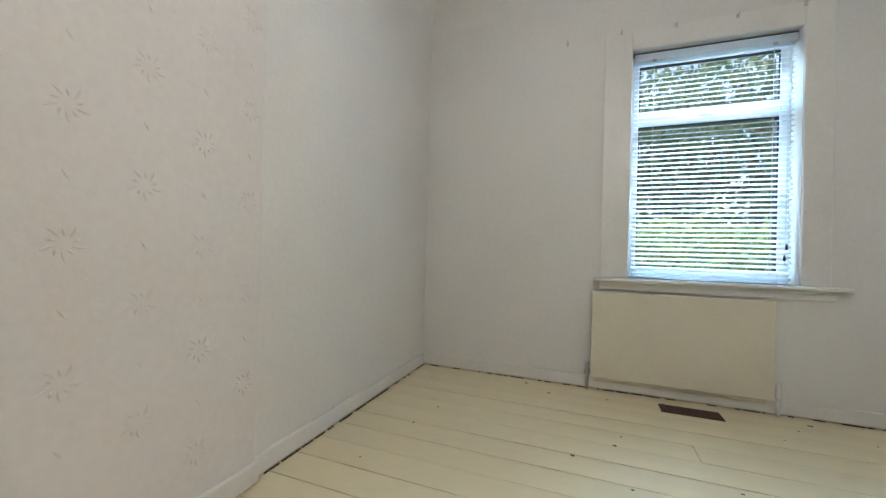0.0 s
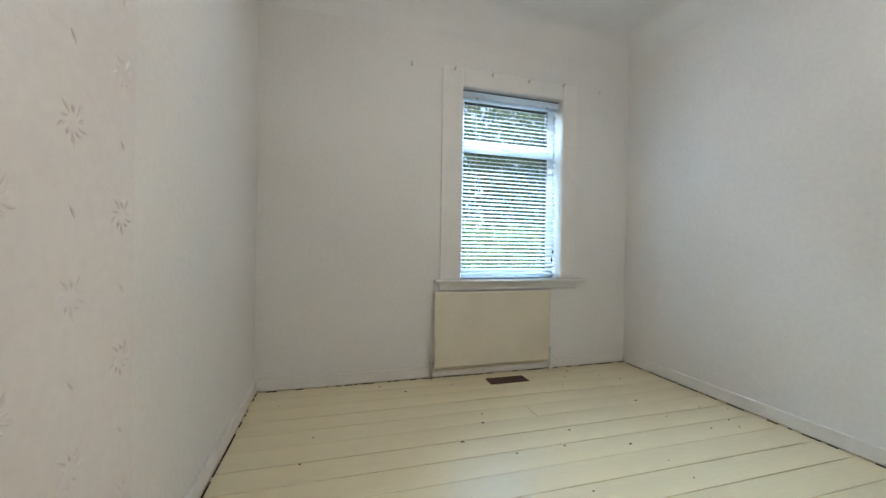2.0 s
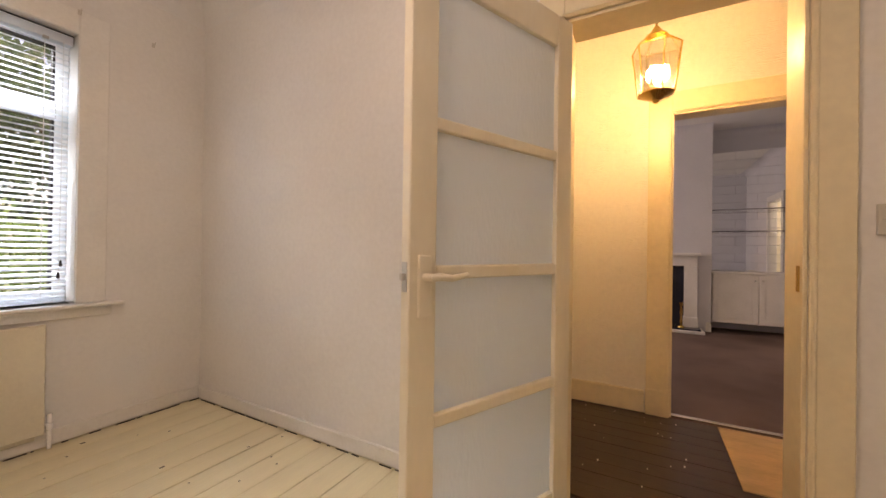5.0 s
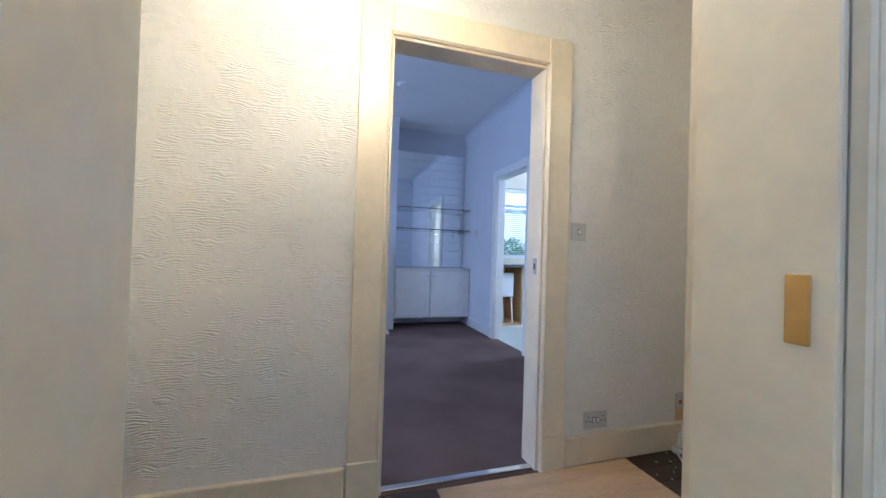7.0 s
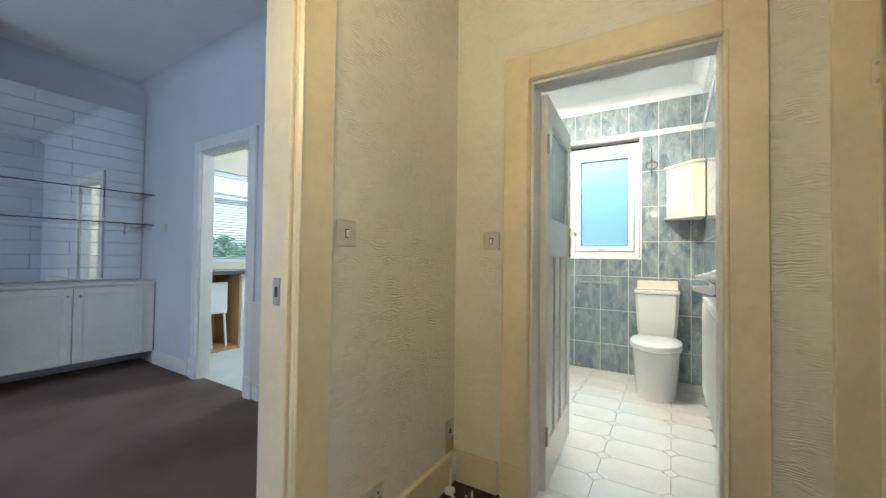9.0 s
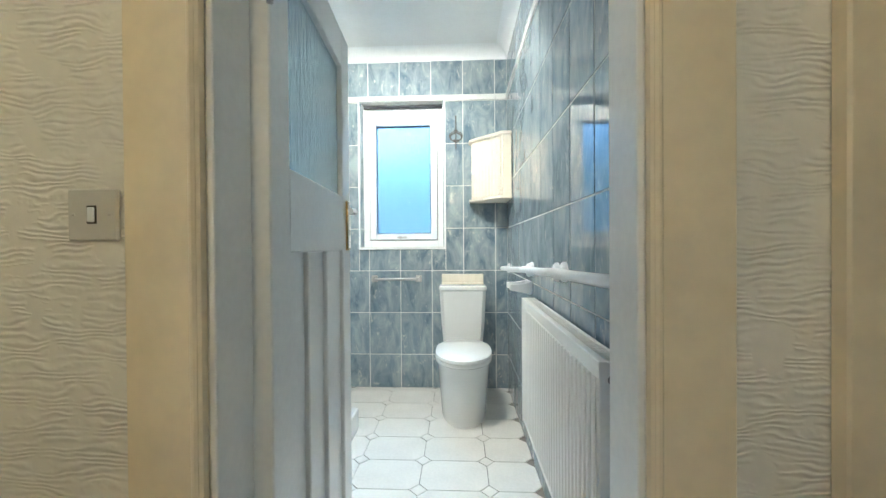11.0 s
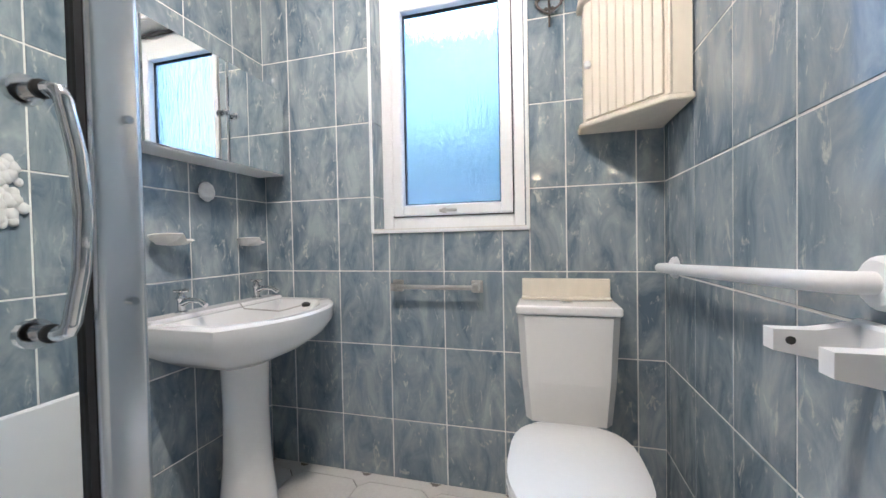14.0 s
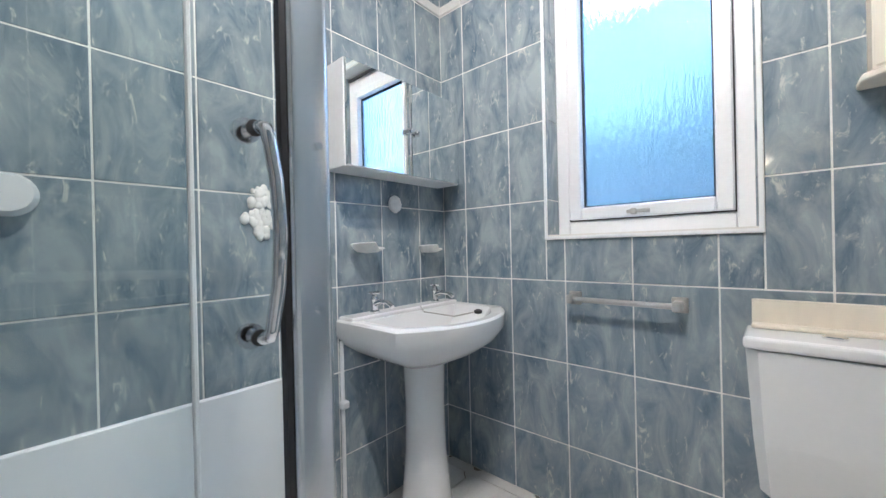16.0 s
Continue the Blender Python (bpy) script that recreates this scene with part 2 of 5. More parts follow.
LEAF_DARK = material("tree_leaf", (0.085, 0.125, 0.075), 0.55, vary=0.25, scale=0.6, fine=9)
translucent(BLIND, 0.45, (0.78, 0.88, 0.95))
translucent(LEAF, 0.4, (0.16, 0.26, 0.06))
translucent(LEAF_DARK, 0.4, (0.12, 0.19, 0.09))
BARK = material("bark", (0.10, 0.075, 0.05), 0.9, vary=0.2, bump=0.6)
GRASS = material("lawn", (0.07, 0.11, 0.04), 0.9, vary=0.25, scale=0.8, fine=30)
BULB = glow("bulb_glow", (1.0, 0.72, 0.36), 9)
SPOT_GLOW = glow("spot_glow", (1.0, 0.90, 0.72), 6)


# ---- mesh helpers ----
def box(bm, x0, x1, y0, y1, z0, z1, bev=0.0, seg=1):
    r = bmesh.ops.create_cube(bm, size=1.0, matrix=Matrix.Translation(((x0 + x1) / 2, (y0 + y1) / 2, (z0 + z1) / 2)) @ Matrix.Diagonal((abs(x1 - x0), abs(y1 - y0), abs(z1 - z0), 1)))
    if bev:
        edges = list({e for v in r["verts"] for e in v.link_edges})
        bmesh.ops.bevel(bm, geom=edges, offset=bev, segments=seg, affect="EDGES", profile=0.5)
    return bm


def bx(*a, **k):
    return box(bmesh.new(), *a, **k)


def tube(bm, pts, r, seg=10):
    """A round bar along points; r is one radius or one for each point."""
    pts = [Vector(p) for p in pts]
    rs = r if isinstance(r, (list, tuple)) else [r] * len(pts)
    rings, up = [], None
    for i, p in enumerate(pts):
        d = (pts[min(i + 1, len(pts) - 1)] - pts[max(i - 1, 0)]).normalized()
        side = d.orthogonal().normalized() if up is None else (up - d * up.dot(d)).normalized()
        up = side
        other = d.cross(side)
        rings.append([bm.verts.new(p + rs[i] * (math.cos(2 * math.pi * k / seg) * side + math.sin(2 * math.pi * k / seg) * other)) for k in range(seg)])
    for a, b in zip(rings, rings[1:]):
        for k in range(seg):
            bm.faces.new((a[k], a[(k + 1) % seg], b[(k + 1) % seg], b[k]))
    bm.faces.new(rings[0][::-1])
    bm.faces.new(rings[-1])
    return bm


def tb(pts, r, seg=10):
    return tube(bmesh.new(), pts, r, seg)


def lathe(profile, cx, cy, seg=24, sx=1.0, sy=1.0):
    """A turned body from (radius, z) pairs."""
    bm = bmesh.new()
    rings = [[bm.verts.new((cx + sx * r * math.cos(2 * math.pi * k / seg), cy + sy * r * math.sin(2 * math.pi * k / seg), z)) for k in range(seg)] for r, z in profile]
    for a, b in zip(rings, rings[1:]):
        for k in range(seg):
            bm.faces.new((a[k], a[(k + 1) % seg], b[(k + 1) % seg], b[k]))
    bm.faces.new(rings[0][::-1])
    bm.faces.new(rings[-1])
    return bm


def loft(outlines):
    """A skin over closed outlines with equal counts of points."""
    bm = bmesh.new()
    rings = [[bm.verts.new(p) for p in o] for o in outlines]
    count = len(rings[0])
    for a, b in zip(rings, rings[1:]):
        for k in range(count):
            bm.faces.new((a[k], a[(k + 1) % count], b[(k + 1) % count], b[k]))
    bm.faces.new(rings[0][::-1])
    bm.faces.new(rings[-1])
    return bm


def prism(poly, axis, lo, hi, bev=0.0):
    """A polygon given in the two other axes, drawn out along an axis."""
    def at(a, b, c):
        return {"x": (c, a, b), "y": (a, c, b), "z": (a, b, c)}[axis]
    bm = loft([[at(a, b, lo) for a, b in poly], [at(a, b, hi) for a, b in poly]])
    bmesh.ops.recalc_face_normals(bm, faces=bm.faces[:])
    if bev:
        bmesh.ops.bevel(bm, geom=bm.edges[:], offset=bev, segments=1, affect="EDGES")
    return bm


def mesh_of(name, bm, mat, smooth=False):
    bmesh.ops.recalc_face_normals(bm, faces=bm.faces[:])
    data = bpy.data.meshes.new(name)
    bm.to_mesh(data)
    bm.free()
    data.materials.append(mat)
    if smooth:
        data.polygons.foreach_set("use_smooth", [True] * len(data.polygons))
        data.set_sharp_from_angle(angle=radians(40))
    return data


def part(name, bm, mat, parent, label="", smooth=False):
    ob = new(name, mesh_of(name, bm, mat, smooth))
    ob.parent = parent
    if parent.type == "EMPTY":
        ob.matrix_parent_inverse = Matrix.Translation(-parent.location)
    return tagged(ob, label)


def thing(name, at, label, category, group="", kind=""):
    ob = new(name)
    ob.location = at
    ob.empty_display_size = 0.1
    return tagged(ob, label, category, group, kind)


def built(name, bm, mat, label, category, kind="structure", smooth=False, group=""):
    return tagged(new(name, mesh_of(name, bm, mat, smooth)), label, category, group, kind)


def wall(name, axis, a0, a1, t0, t1, z1, holes, mat, label):
    """A wall along axis from a0 to a1, between t0 and t1 across; holes: (from, to, low, high)."""
    bm, cur = bmesh.new(), a0

    def add(u0, u1, lo, hi):
        if u1 - u0 > 1e-4 and hi - lo > 1e-4:
            box(bm, *((u0, u1, t0, t1) if axis == "x" else (t0, t1, u0, u1)), lo, hi)
    for u0, u1, lo, hi in sorted(holes):
        add(cur, u0, 0, z1)
        add(u0, u1, 0, lo)
        add(u0, u1, hi, z1)
        cur = u1
    add(cur, a1, 0, z1)
    return built(name, bm, mat, label, "wall")


# ---- the house ----
BEDROOM_Y = 0.07
wall("wall_bedroom_north", "x", -1.5, 1.62, 2.776, 3.0, 2.95, [(0.07, 0.95, 0.745, 2.24)], WHITE_PAPER, "white papered bedroom wall with a window opening")
wall("wall_bedroom_west", "y", -0.90, 2.776, -1.5, -1.375, 2.95, [], WHITE_PAPER, "white embossed papered bedroom wall")
wall_breast = built("wall_chimney_breast", bx(-1.375, -1.345, -0.80, 1.144, 0, 2.79, bev=0.012, seg=3), BREAST_PAPER, "shallow chimney breast in white embossed wallpaper", "wall")
wall("wall_bedroom_south", "x", -1.375, 1.62, -0.90, -0.80, 2.95, [], WHITE_PAPER, "white bedroom wall behind the walker")
wall("wall_bedroom_east", "y", -0.90, 3.0, 1.62, 1.78, 2.95, [(-0.43, 0.28, 0, 1.975)], WHITE_PAPER, "white wall with the bedroom doorway")
wall("wall_hall_north", "x", 1.78, 2.97, 1.3, 1.42, 2.7, [], HALL_PAPER, "hall end wall in embossed paper")
wall("wall_hall_west", "y", -1.8, -0.90, 0.38, 0.5, 2.7, [], HALL_PAPER, "hall end wall in embossed paper")
wall("wall_hall_east", "y", -1.9, 3.0, 2.97, 3.09, 2.95, [(-0.845, -0.075, 0, 1.985)], HALL_PAPER, "hall wall in swirl-embossed cream paper with a doorway")
wall("wall_hall_south", "x", 0.38, 2.97, -1.9, -1.8, 2.7, [(0.72, 1.505, 0, 1.975), (1.888, 2.585, 0, 1.90)], HALL_PAPER, "hall wall with the bathroom doorway and a glazed door")
built("wall_hall_passage", bx(0.5, 1.78, -0.903, -0.84, 0, 2.7), HALL_PAPER, "papered hall side of the bedroom wall", "wall")
bath_south = wall("wall_bath_south", "x", 1.68, 3.66, -4.42, -4.145, 2.75, [(2.295, 2.965, 1.11, 2.28)], GROUT, "bathroom window wall of blue marbled tiles")
bath_west = wall("wall_bath_west", "y", -4.145, -1.9, 1.68, 1.80, 2.75, [], GROUT, "bathroom side wall of glossy blue marbled tiles")
bath_east = wall("wall_bath_east", "y", -4.145, -1.9, 3.54, 3.66, 2.75, [], GROUT, "bathroom wall of blue marbled tiles behind basin and shower")
built("wall_bath_north", box(bx(1.80, 1.885, -1.905, -1.9, 0, 2.7), 2.588, 3.54, -1.905, -1.9, 0, 2.7), UPVC, "plain white inner side of the bathroom door wall", "wall")
wall("wall_living_south", "x", 3.66, 6.95, -1.95, -1.85, 2.95, [(4.86, 5.60, 0, 2.0)], LIVING_PAINT, "pale lilac-grey living room wall with kitchen doorway")
built("wall_living_west", bx(3.09, 3.093, -0.96, -1.85, 0, 2.95), LIVING_PAINT, "pale living room wall beside the door", "wall")
built("wall_living_corner", bx(3.09, 3.66, -1.95, -1.85, 0, 2.95), LIVING_PAINT, "pale living room wall corner", "wall")
wall("wall_living_east", "y", -1.85, 3.0, 6.80, 6.95, 2.95, [], LIVING_PAINT, "pale living room wall with an alcove")
wall("wall_living_north", "x", 2.97, 6.95, 3.0, 3.15, 2.95, [(4.0, 5.8, 0.9, 2.25)], LIVING_PAINT, "living room wall with the window opening")
built("wall_living_breast", bx(6.36, 6.80, -0.72, 1.1, 0, 2.84, bev=0.004), LIVING_PAINT, "plastered chimney breast beside the alcove", "wall")
wall("wall_kitchen_east", "y", -4.6, -1.95, 6.90, 7.05, 2.6, [(-3.35, -2.45, 1.0, 2.15)], YELLOW, "yellow kitchen wall with a window")
wall("wall_kitchen_south", "x", 3.54, 7.05, -4.75, -4.6, 2.6, [], YELLOW, "kitchen end wall")
wall("wall_kitchen_west", "y", -4.6, -1.95, 3.66, 3.70, 2.6, [], YELLOW, "kitchen side wall")

wall("wall_side_room_south", "x", -2.0, 1.68, -4.25, -4.1, 2.75, [(-1.35, 0.35, 0.95, 2.15)], LIVING_PAINT, "pale wall of the room behind the glazed door, with a window")
wall("wall_side_room_west", "y", -4.1, -1.8, -2.1, -2.0, 2.75, [], LIVING_PAINT, "pale side room wall")
wall("wall_side_room_north", "x", -2.0, 0.38, -1.9, -1.8, 2.75, [], LIVING_PAINT, "pale side room wall")
built("floor_side_room", bx(-2.1, 1.68, -4.25, -1.9, -0.12, 0.0), CARPET, "dark carpet of the side room", "floor")
built("ceiling_side_room", bx(-2.1, 1.68, -4.25, -1.9, 2.62, 2.72), CEILING_PAINT, "white side room ceiling", "ceiling")
built("ceiling_bedroom", bx(-1.5, 1.7, -0.90, 3.0, 2.80, 2.9), CEILING_PAINT, "white plaster bedroom ceiling", "ceiling")
built("ceiling_hall", bx(0.38, 2.97, -1.9, 1.42, 2.62, 2.72), CEILING_PAINT, "cream hall ceiling", "ceiling")
built("ceiling_bath", bx(1.68, 3.66, -4.42, -1.9, 2.66, 2.76), CEILING_PAINT, "white bathroom ceiling", "ceiling")
built("ceiling_living", bx(2.97, 6.95, -1.95, 3.15, 2.85, 2.95), CEILING_PAINT, "white living room ceiling", "ceiling")
built("ceiling_kitchen", bx(3.54, 7.05, -4.75, -1.95, 2.5, 2.6), CEILING_PAINT, "white kitchen ceiling", "ceiling")
built("roof", bx(-2.3, 7.4, -4.9, 3.3, 2.97, 3.1), BARK, "flat roof deck over the house", "roof")


def cove(name, rail, r, z, mat, label):
    """A hollow plaster cove along wall corners; rail: (x0, y0, x1, y1, inward x, inward y)."""
    bm = bmesh.new()
    for x0, y0, x1, y1, nx, ny in rail:
        prof = [(0.0, -r)] + [(r * (1 - math.cos(a)), -r * (1 - math.sin(a))) for a in [math.pi / 2 * k / 6 for k in range(1, 6)]] + [(r, 0.0), (0.0, 0.0)]
        rings = []
        for px, py in ((x0, y0), (x1, y1)):
            rings.append([bm.verts.new((px + nx * u, py + ny * u, z + w)) for u, w in prof])
        for k in range(len(prof)):
            bm.faces.new((rings[0][k], rings[0][(k + 1) % len(prof)], rings[1][(k + 1) % len(prof)], rings[1][k]))
        bm.faces.new(rings[0][::-1])
        bm.faces.new(rings[1])
    return built(name, bm, mat, label, "trim", smooth=True)


cove("trim_bedroom_cove", [(-1.375, 2.775, 1.62, 2.775, 0, -1), (1.619, -0.80, 1.619, 2.776, -1, 0), (-1.344, -0.80, -1.344, 1.144, 1, 0), (-1.374, 1.144, -1.374, 2.776, 1, 0)], 0.19, 2.799, CEILING_PAINT, "white plaster cove round the bedroom ceiling")
cove("trim_bath_cove", [(1.80, -4.144, 3.54, -4.144, 0, 1), (1.801, -4.145, 1.801, -1.905, 1, 0), (3.539, -4.145, 3.539, -1.905, -1, 0)], 0.09, 2.659, UPVC, "white coving round the bathroom ceiling")
cove("trim_living_cove", [(3.09, -1.849, 6.80, -1.849, 0, 1), (6.359, -0.72, 6.359, 1.1, -1, 0), (6.799, -1.85, 6.799, -0.72, -1, 0)], 0.11, 2.849, LIVING_PAINT, "plaster cornice round the living room")

# floors
floor_bed = built("floor_bedroom", bx(-1.5, 1.70, -0.90, 2.9, -0.12, -0.012), BOARD_GAP, "cream painted floorboards", "floor")
floor_hall = built("floor_hall", bx(0.38, 2.97, -1.82, 1.42, -0.12, -0.012), BOARD_GAP, "dark stained old floorboards in the hall", "floor")
floor_bath = built("floor_bathroom", bx(1.68, 3.66, -4.3, -1.82, -0.12, -0.004), FLOOR_GROUT, "white octagonal floor tiles with small diamond insets", "floor")
built("floor_living", bx(2.97, 6.95, -1.90, 3.15, -0.12, 0.0), CARPET, "dark brown living room carpet", "floor")
built("floor_kitchen", bx(3.54, 7.05, -4.75, -1.90, -0.12, 0.002), VINYL, "pale kitchen vinyl floor", "floor")
built("ground", bx(-300, 300, -300, 300, -0.6, -0.35), GRASS, "lawn round the house out to the horizon", "ground")
built("plywood_patch", bx(2.25, 2.94, -1.35, -0.33, 0.001, 0.010, bev=0.002), PLY, "pale plywood sheet laid on the hall floor", "board", kind="")
built("threshold_strip", bx(2.985, 3.02, -0.845, -0.075, 0.0, 0.012, bev=0.003), METAL, "thin metal carpet bar in the doorway", "threshold")


# ---- skirtings and architraves ----
def skirt(name, runs, h, d, mat, label):
    bm = bmesh.new()
    for x0, x1, y0, y1 in runs:
        box(bm, x0, x1, y0, y1, 0.004, h, bev=0.006, seg=2)
    return built(name, bm, mat, label, "skirting board")


skirt("baseboard_bedroom", [(-1.375, 1.62, 2.758, 2.776), (-1.375, -1.357, 1.144, 2.758), (-1.345, -1.327, -0.80, 1.144), (1.602, 1.62, 0.40, 2.758), (1.602, 1.62, -0.80, -0.55)], 0.085, 0.018, TRIM_WHITE, "low white painted skirting board")
skirt("baseboard_hall", [(2.945, 2.97, 0.07, 1.3), (2.945, 2.97, -1.8, -0.985), (2.73, 2.945, -1.8, -1.775), (1.78, 1.80, 0.40, 1.3)], 0.15, 0.025, TRIM, "cream gloss hall skirting board")
skirt("baseboard_living", [(5.74, 6.45, -1.85, -1.828), (3.12, 4.74, -1.85, -1.828), (6.338, 6.36, -0.72, -0.66)], 0.13, 0.022, TRIM_WHITE, "white living room skirting board")


def architrave(name, axis, u0, u1, plane, out, top, w, mat, label, d=0.022, plinth=True):
    """Flat boards round a doorway on one face of a wall."""
    bm = bmesh.new()
    a, b = sorted((plane, plane + out * d))

    def put(p, q, lo, hi, e=0.0):
        s, t = sorted((plane, plane + out * (d + e)))
        box(bm, *((p, q, s, t) if axis == "x" else (s, t, p, q)), lo, hi, bev=0.004)
    put(u0 - w, u0, 0, top + w)
    put(u1, u1 + w, 0, top + w)
    put(u0, u1, top, top + w)
    put(u0 - 0.016, u0 - 0.004, 0.001, top + 0.015, 0.006)
    put(u1 + 0.004, u1 + 0.016, 0.001, top + 0.015, 0.006)
    put(u0 - 0.014, u1 + 0.014, top + 0.004, top + 0.014, 0.005)
    if plinth:
        put(u0 - w - 0.004, u0 - 0.002, 0.001, 0.17, 0.008)
        put(u1 + 0.002, u1 + w + 0.004, 0.001, 0.17, 0.008)
    return built(name, bm, mat, label, "architrave")


def lining(name, axis, u0, u1, t0, t1, top, mat, label, th=0.012):
    """Jamb boards inside a doorway."""
    bm = bmesh.new()
    for p, q, lo, hi in ((u0, u0 + th, 0, top - th), (u1 - th, u1, 0, top - th), (u0, u1, top - th, top)):
        box(bm, *((p, q, t0, t1) if axis == "x" else (t0, t1, p, q)), lo, hi, bev=0.002)
    return built(name, bm, mat, label, "door frame")


architrave("trim_bedroom_door", "y", -0.43, 0.28, 1.62, -1, 1.975, 0.10, TRIM, "cream painted architrave of the bedroom doorway", plinth=False)
architrave("trim_bedroom_door_hall_side", "y", -0.43, 0.28, 1.78, 1, 1.975, 0.10, TRIM, "cream painted architrave")
lining("door_frame_bedroom", "y", -0.43, 0.28, 1.618, 1.782, 1.975, TRIM, "cream painted door lining")
architrave("trim_living_door", "y", -0.845, -0.075, 2.97, -1, 1.985, 0.135, TRIM, "cream gloss architrave of the living room doorway")
architrave("trim_living_door_inner", "y", -0.845, -0.075, 3.093, 1, 1.985, 0.11, TRIM_WHITE, "white architrave")
lining("door_frame_living", "y", -0.845, -0.075, 2.968, 3.095, 1.985, TRIM, "cream gloss door lining")
architrave("trim_bath_door", "x", 1.888, 2.585, -1.80, 1, 1.90, 0.125, TRIM, "cream gloss architrave of the bathroom doorway")
lining("door_frame_bath", "x", 1.888, 2.585, -1.908, -1.798, 1.90, TRIM_WHITE, "white door lining")
architrave("trim_glazed_door", "x", 0.72, 1.505, -1.80, 1, 1.975, 0.11, TRIM, "moulded cream architrave of the glazed door", d=0.03)
lining("door_frame_glazed", "x", 0.72, 1.505, -1.902, -1.798, 1.975, TRIM, "cream door lining")
architrave("trim_kitchen_door", "x", 4.86, 5.60, -1.85, 1, 2.0, 0.10, TRIM_WHITE, "white architrave of the kitchen doorway")
lining("door_frame_kitchen", "x", 4.86, 5.60, -1.952, -1.848, 2.0, TRIM_WHITE, "white door lining")


# ---- doors ----
def panel_door(name, width, height, bars, stile, mat, pane_mat, label, parts_z):
    """A glazed leaf from a hinge at the origin along +x, 40 mm thick along y."""
    leaf = thing(name, (0, 0, 0), label, "door", kind="structure")
    for a, b in ((0, stile), (width - stile, width)):
        part("stile", bx(a, b, -0.02, 0.02, 0.005, height, bev=0.003), mat, leaf)
    for lo, hi in parts_z:
        part("rail", bx(stile, width - stile, -0.019, 0.019, lo, hi, bev=0.005, seg=2), mat, leaf)
    zs = sorted(parts_z)
    for (a, b), (c, d) in zip(zs, zs[1:]):
        p = part("pane", bx(stile - 0.006, width - stile + 0.006, -0.003, 0.003, b - 0.004, c + 0.004), pane_mat, leaf, "obscured glass pane")
        p.visible_shadow = False
    return leaf


def put_at(ob, m):
    ob.matrix_world = m
    return ob


bed_leaf = panel_door("door_bedroom", 0.73, 1.945, 3, 0.09, DOOR_CREAM, FROST_DOOR, "cream painted open door with four obscured glass panes", [(0.005, 0.186), (0.570, 0.608), (0.985, 1.025), (1.404, 1.440), (1.828, 1.945)])
hx = 0.683
part("handle_plate", bx(hx - 0.022, hx + 0.022, -0.030, -0.02, 0.885, 1.055, bev=0.004, seg=2), DOOR_CREAM, bed_leaf, "painted lever handle plate")
for s_ in (-1, 1):
    part("lever_handle", tb([(hx, s_ * 0.03, 0.995), (hx, s_ * 0.065, 0.995), (hx - 0.02, s_ * 0.072, 0.997), (hx - 0.06, s_ * 0.072, 0.992), (hx - 0.115, s_ * 0.068, 1.0)], [0.011, 0.010, 0.011, 0.009, 0.008]), DOOR_CREAM, bed_leaf, "cream painted lever handle", True)
part("handle_plate", bx(hx - 0.022, hx + 0.022, 0.02, 0.030, 0.885, 1.055, bev=0.004, seg=2), DOOR_CREAM, bed_leaf)
part("latch_plate", bx(0.73, 0.7325, -0.012, 0.012, 0.955, 1.035), STEEL, bed_leaf, "steel latch face plate")
part("latch_bolt", bx(0.7325, 0.744, -0.007, 0.007, 0.985, 1.005, bev=0.002), STEEL, bed_leaf)
put_at(bed_leaf, pose(1.612, 0.268, 0, 0, 0, 156.5))

glz = panel_door("door_glazed", 0.757, 1.955, 3, 0.085, DOOR_CREAM, RIPPLE_GLASS, "closed cream glazed door with rippled glass panes", [(0.005, 0.09), (0.455, 0.50), (0.985, 1.025), (1.485, 1.53), (1.87, 1.955)])
put_at(glz, pose(1.491, -1.85, 0, 0, 0, 180))
for z in (0.25, 1.62):
    hinge = thing("hinge", (1.50, -1.80, z), "cream painted steel butt hinge on the door frame", "hinge", "door hinges")
    part("leaf", bx(1.465, 1.535, -1.772, -1.766, z, z + 0.09, bev=0.002), TRIM, hinge)
    part("knuckle", tb([(1.50, -1.765, z), (1.50, -1.765, z + 0.09)], 0.007, 8), TRIM, hinge)
    for sx in (-0.022, 0.022):
        for dz in (0.018, 0.072):
            part("screw", tb([(1.50 + sx, -1.767, z + dz), (1.50 + sx, -1.763, z + dz)], 0.005, 8), STEEL, hinge)

# bathroom door, opened against the shower
bleaf = thing("door_bath", (0, 0, 0), "white painted open door with an upper obscured pane and lower panels", "door", kind="structure")
W = 0.685
for a, b in ((0, 0.10), (W - 0.10, W)):
    part("stile", bx(a, b, -0.02, 0.02, 0.008, 1.885, bev=0.003), DOOR_WHITE, bleaf)
for lo, hi in ((0.008, 0.21), (1.11, 1.30), (1.76, 1.885)):
    part("rail", bx(0.10, W - 0.10, -0.019, 0.019, lo, hi, bev=0.003), DOOR_WHITE, bleaf)
for a in (0.222, 0.388):
    part("muntin", bx(a, a + 0.075, -0.019, 0.019, 0.21, 1.11, bev=0.003), DOOR_WHITE, bleaf)
part("panel", bx(0.10, W - 0.10, -0.006, 0.006, 0.2, 1.12), DOOR_WHITE, bleaf)
pn = part("pane", bx(0.095, W - 0.095, -0.003, 0.003, 1.29, 1.77), RAIN_GLASS, bleaf, "obscured upper glass pane")
pn.visible_shadow = False
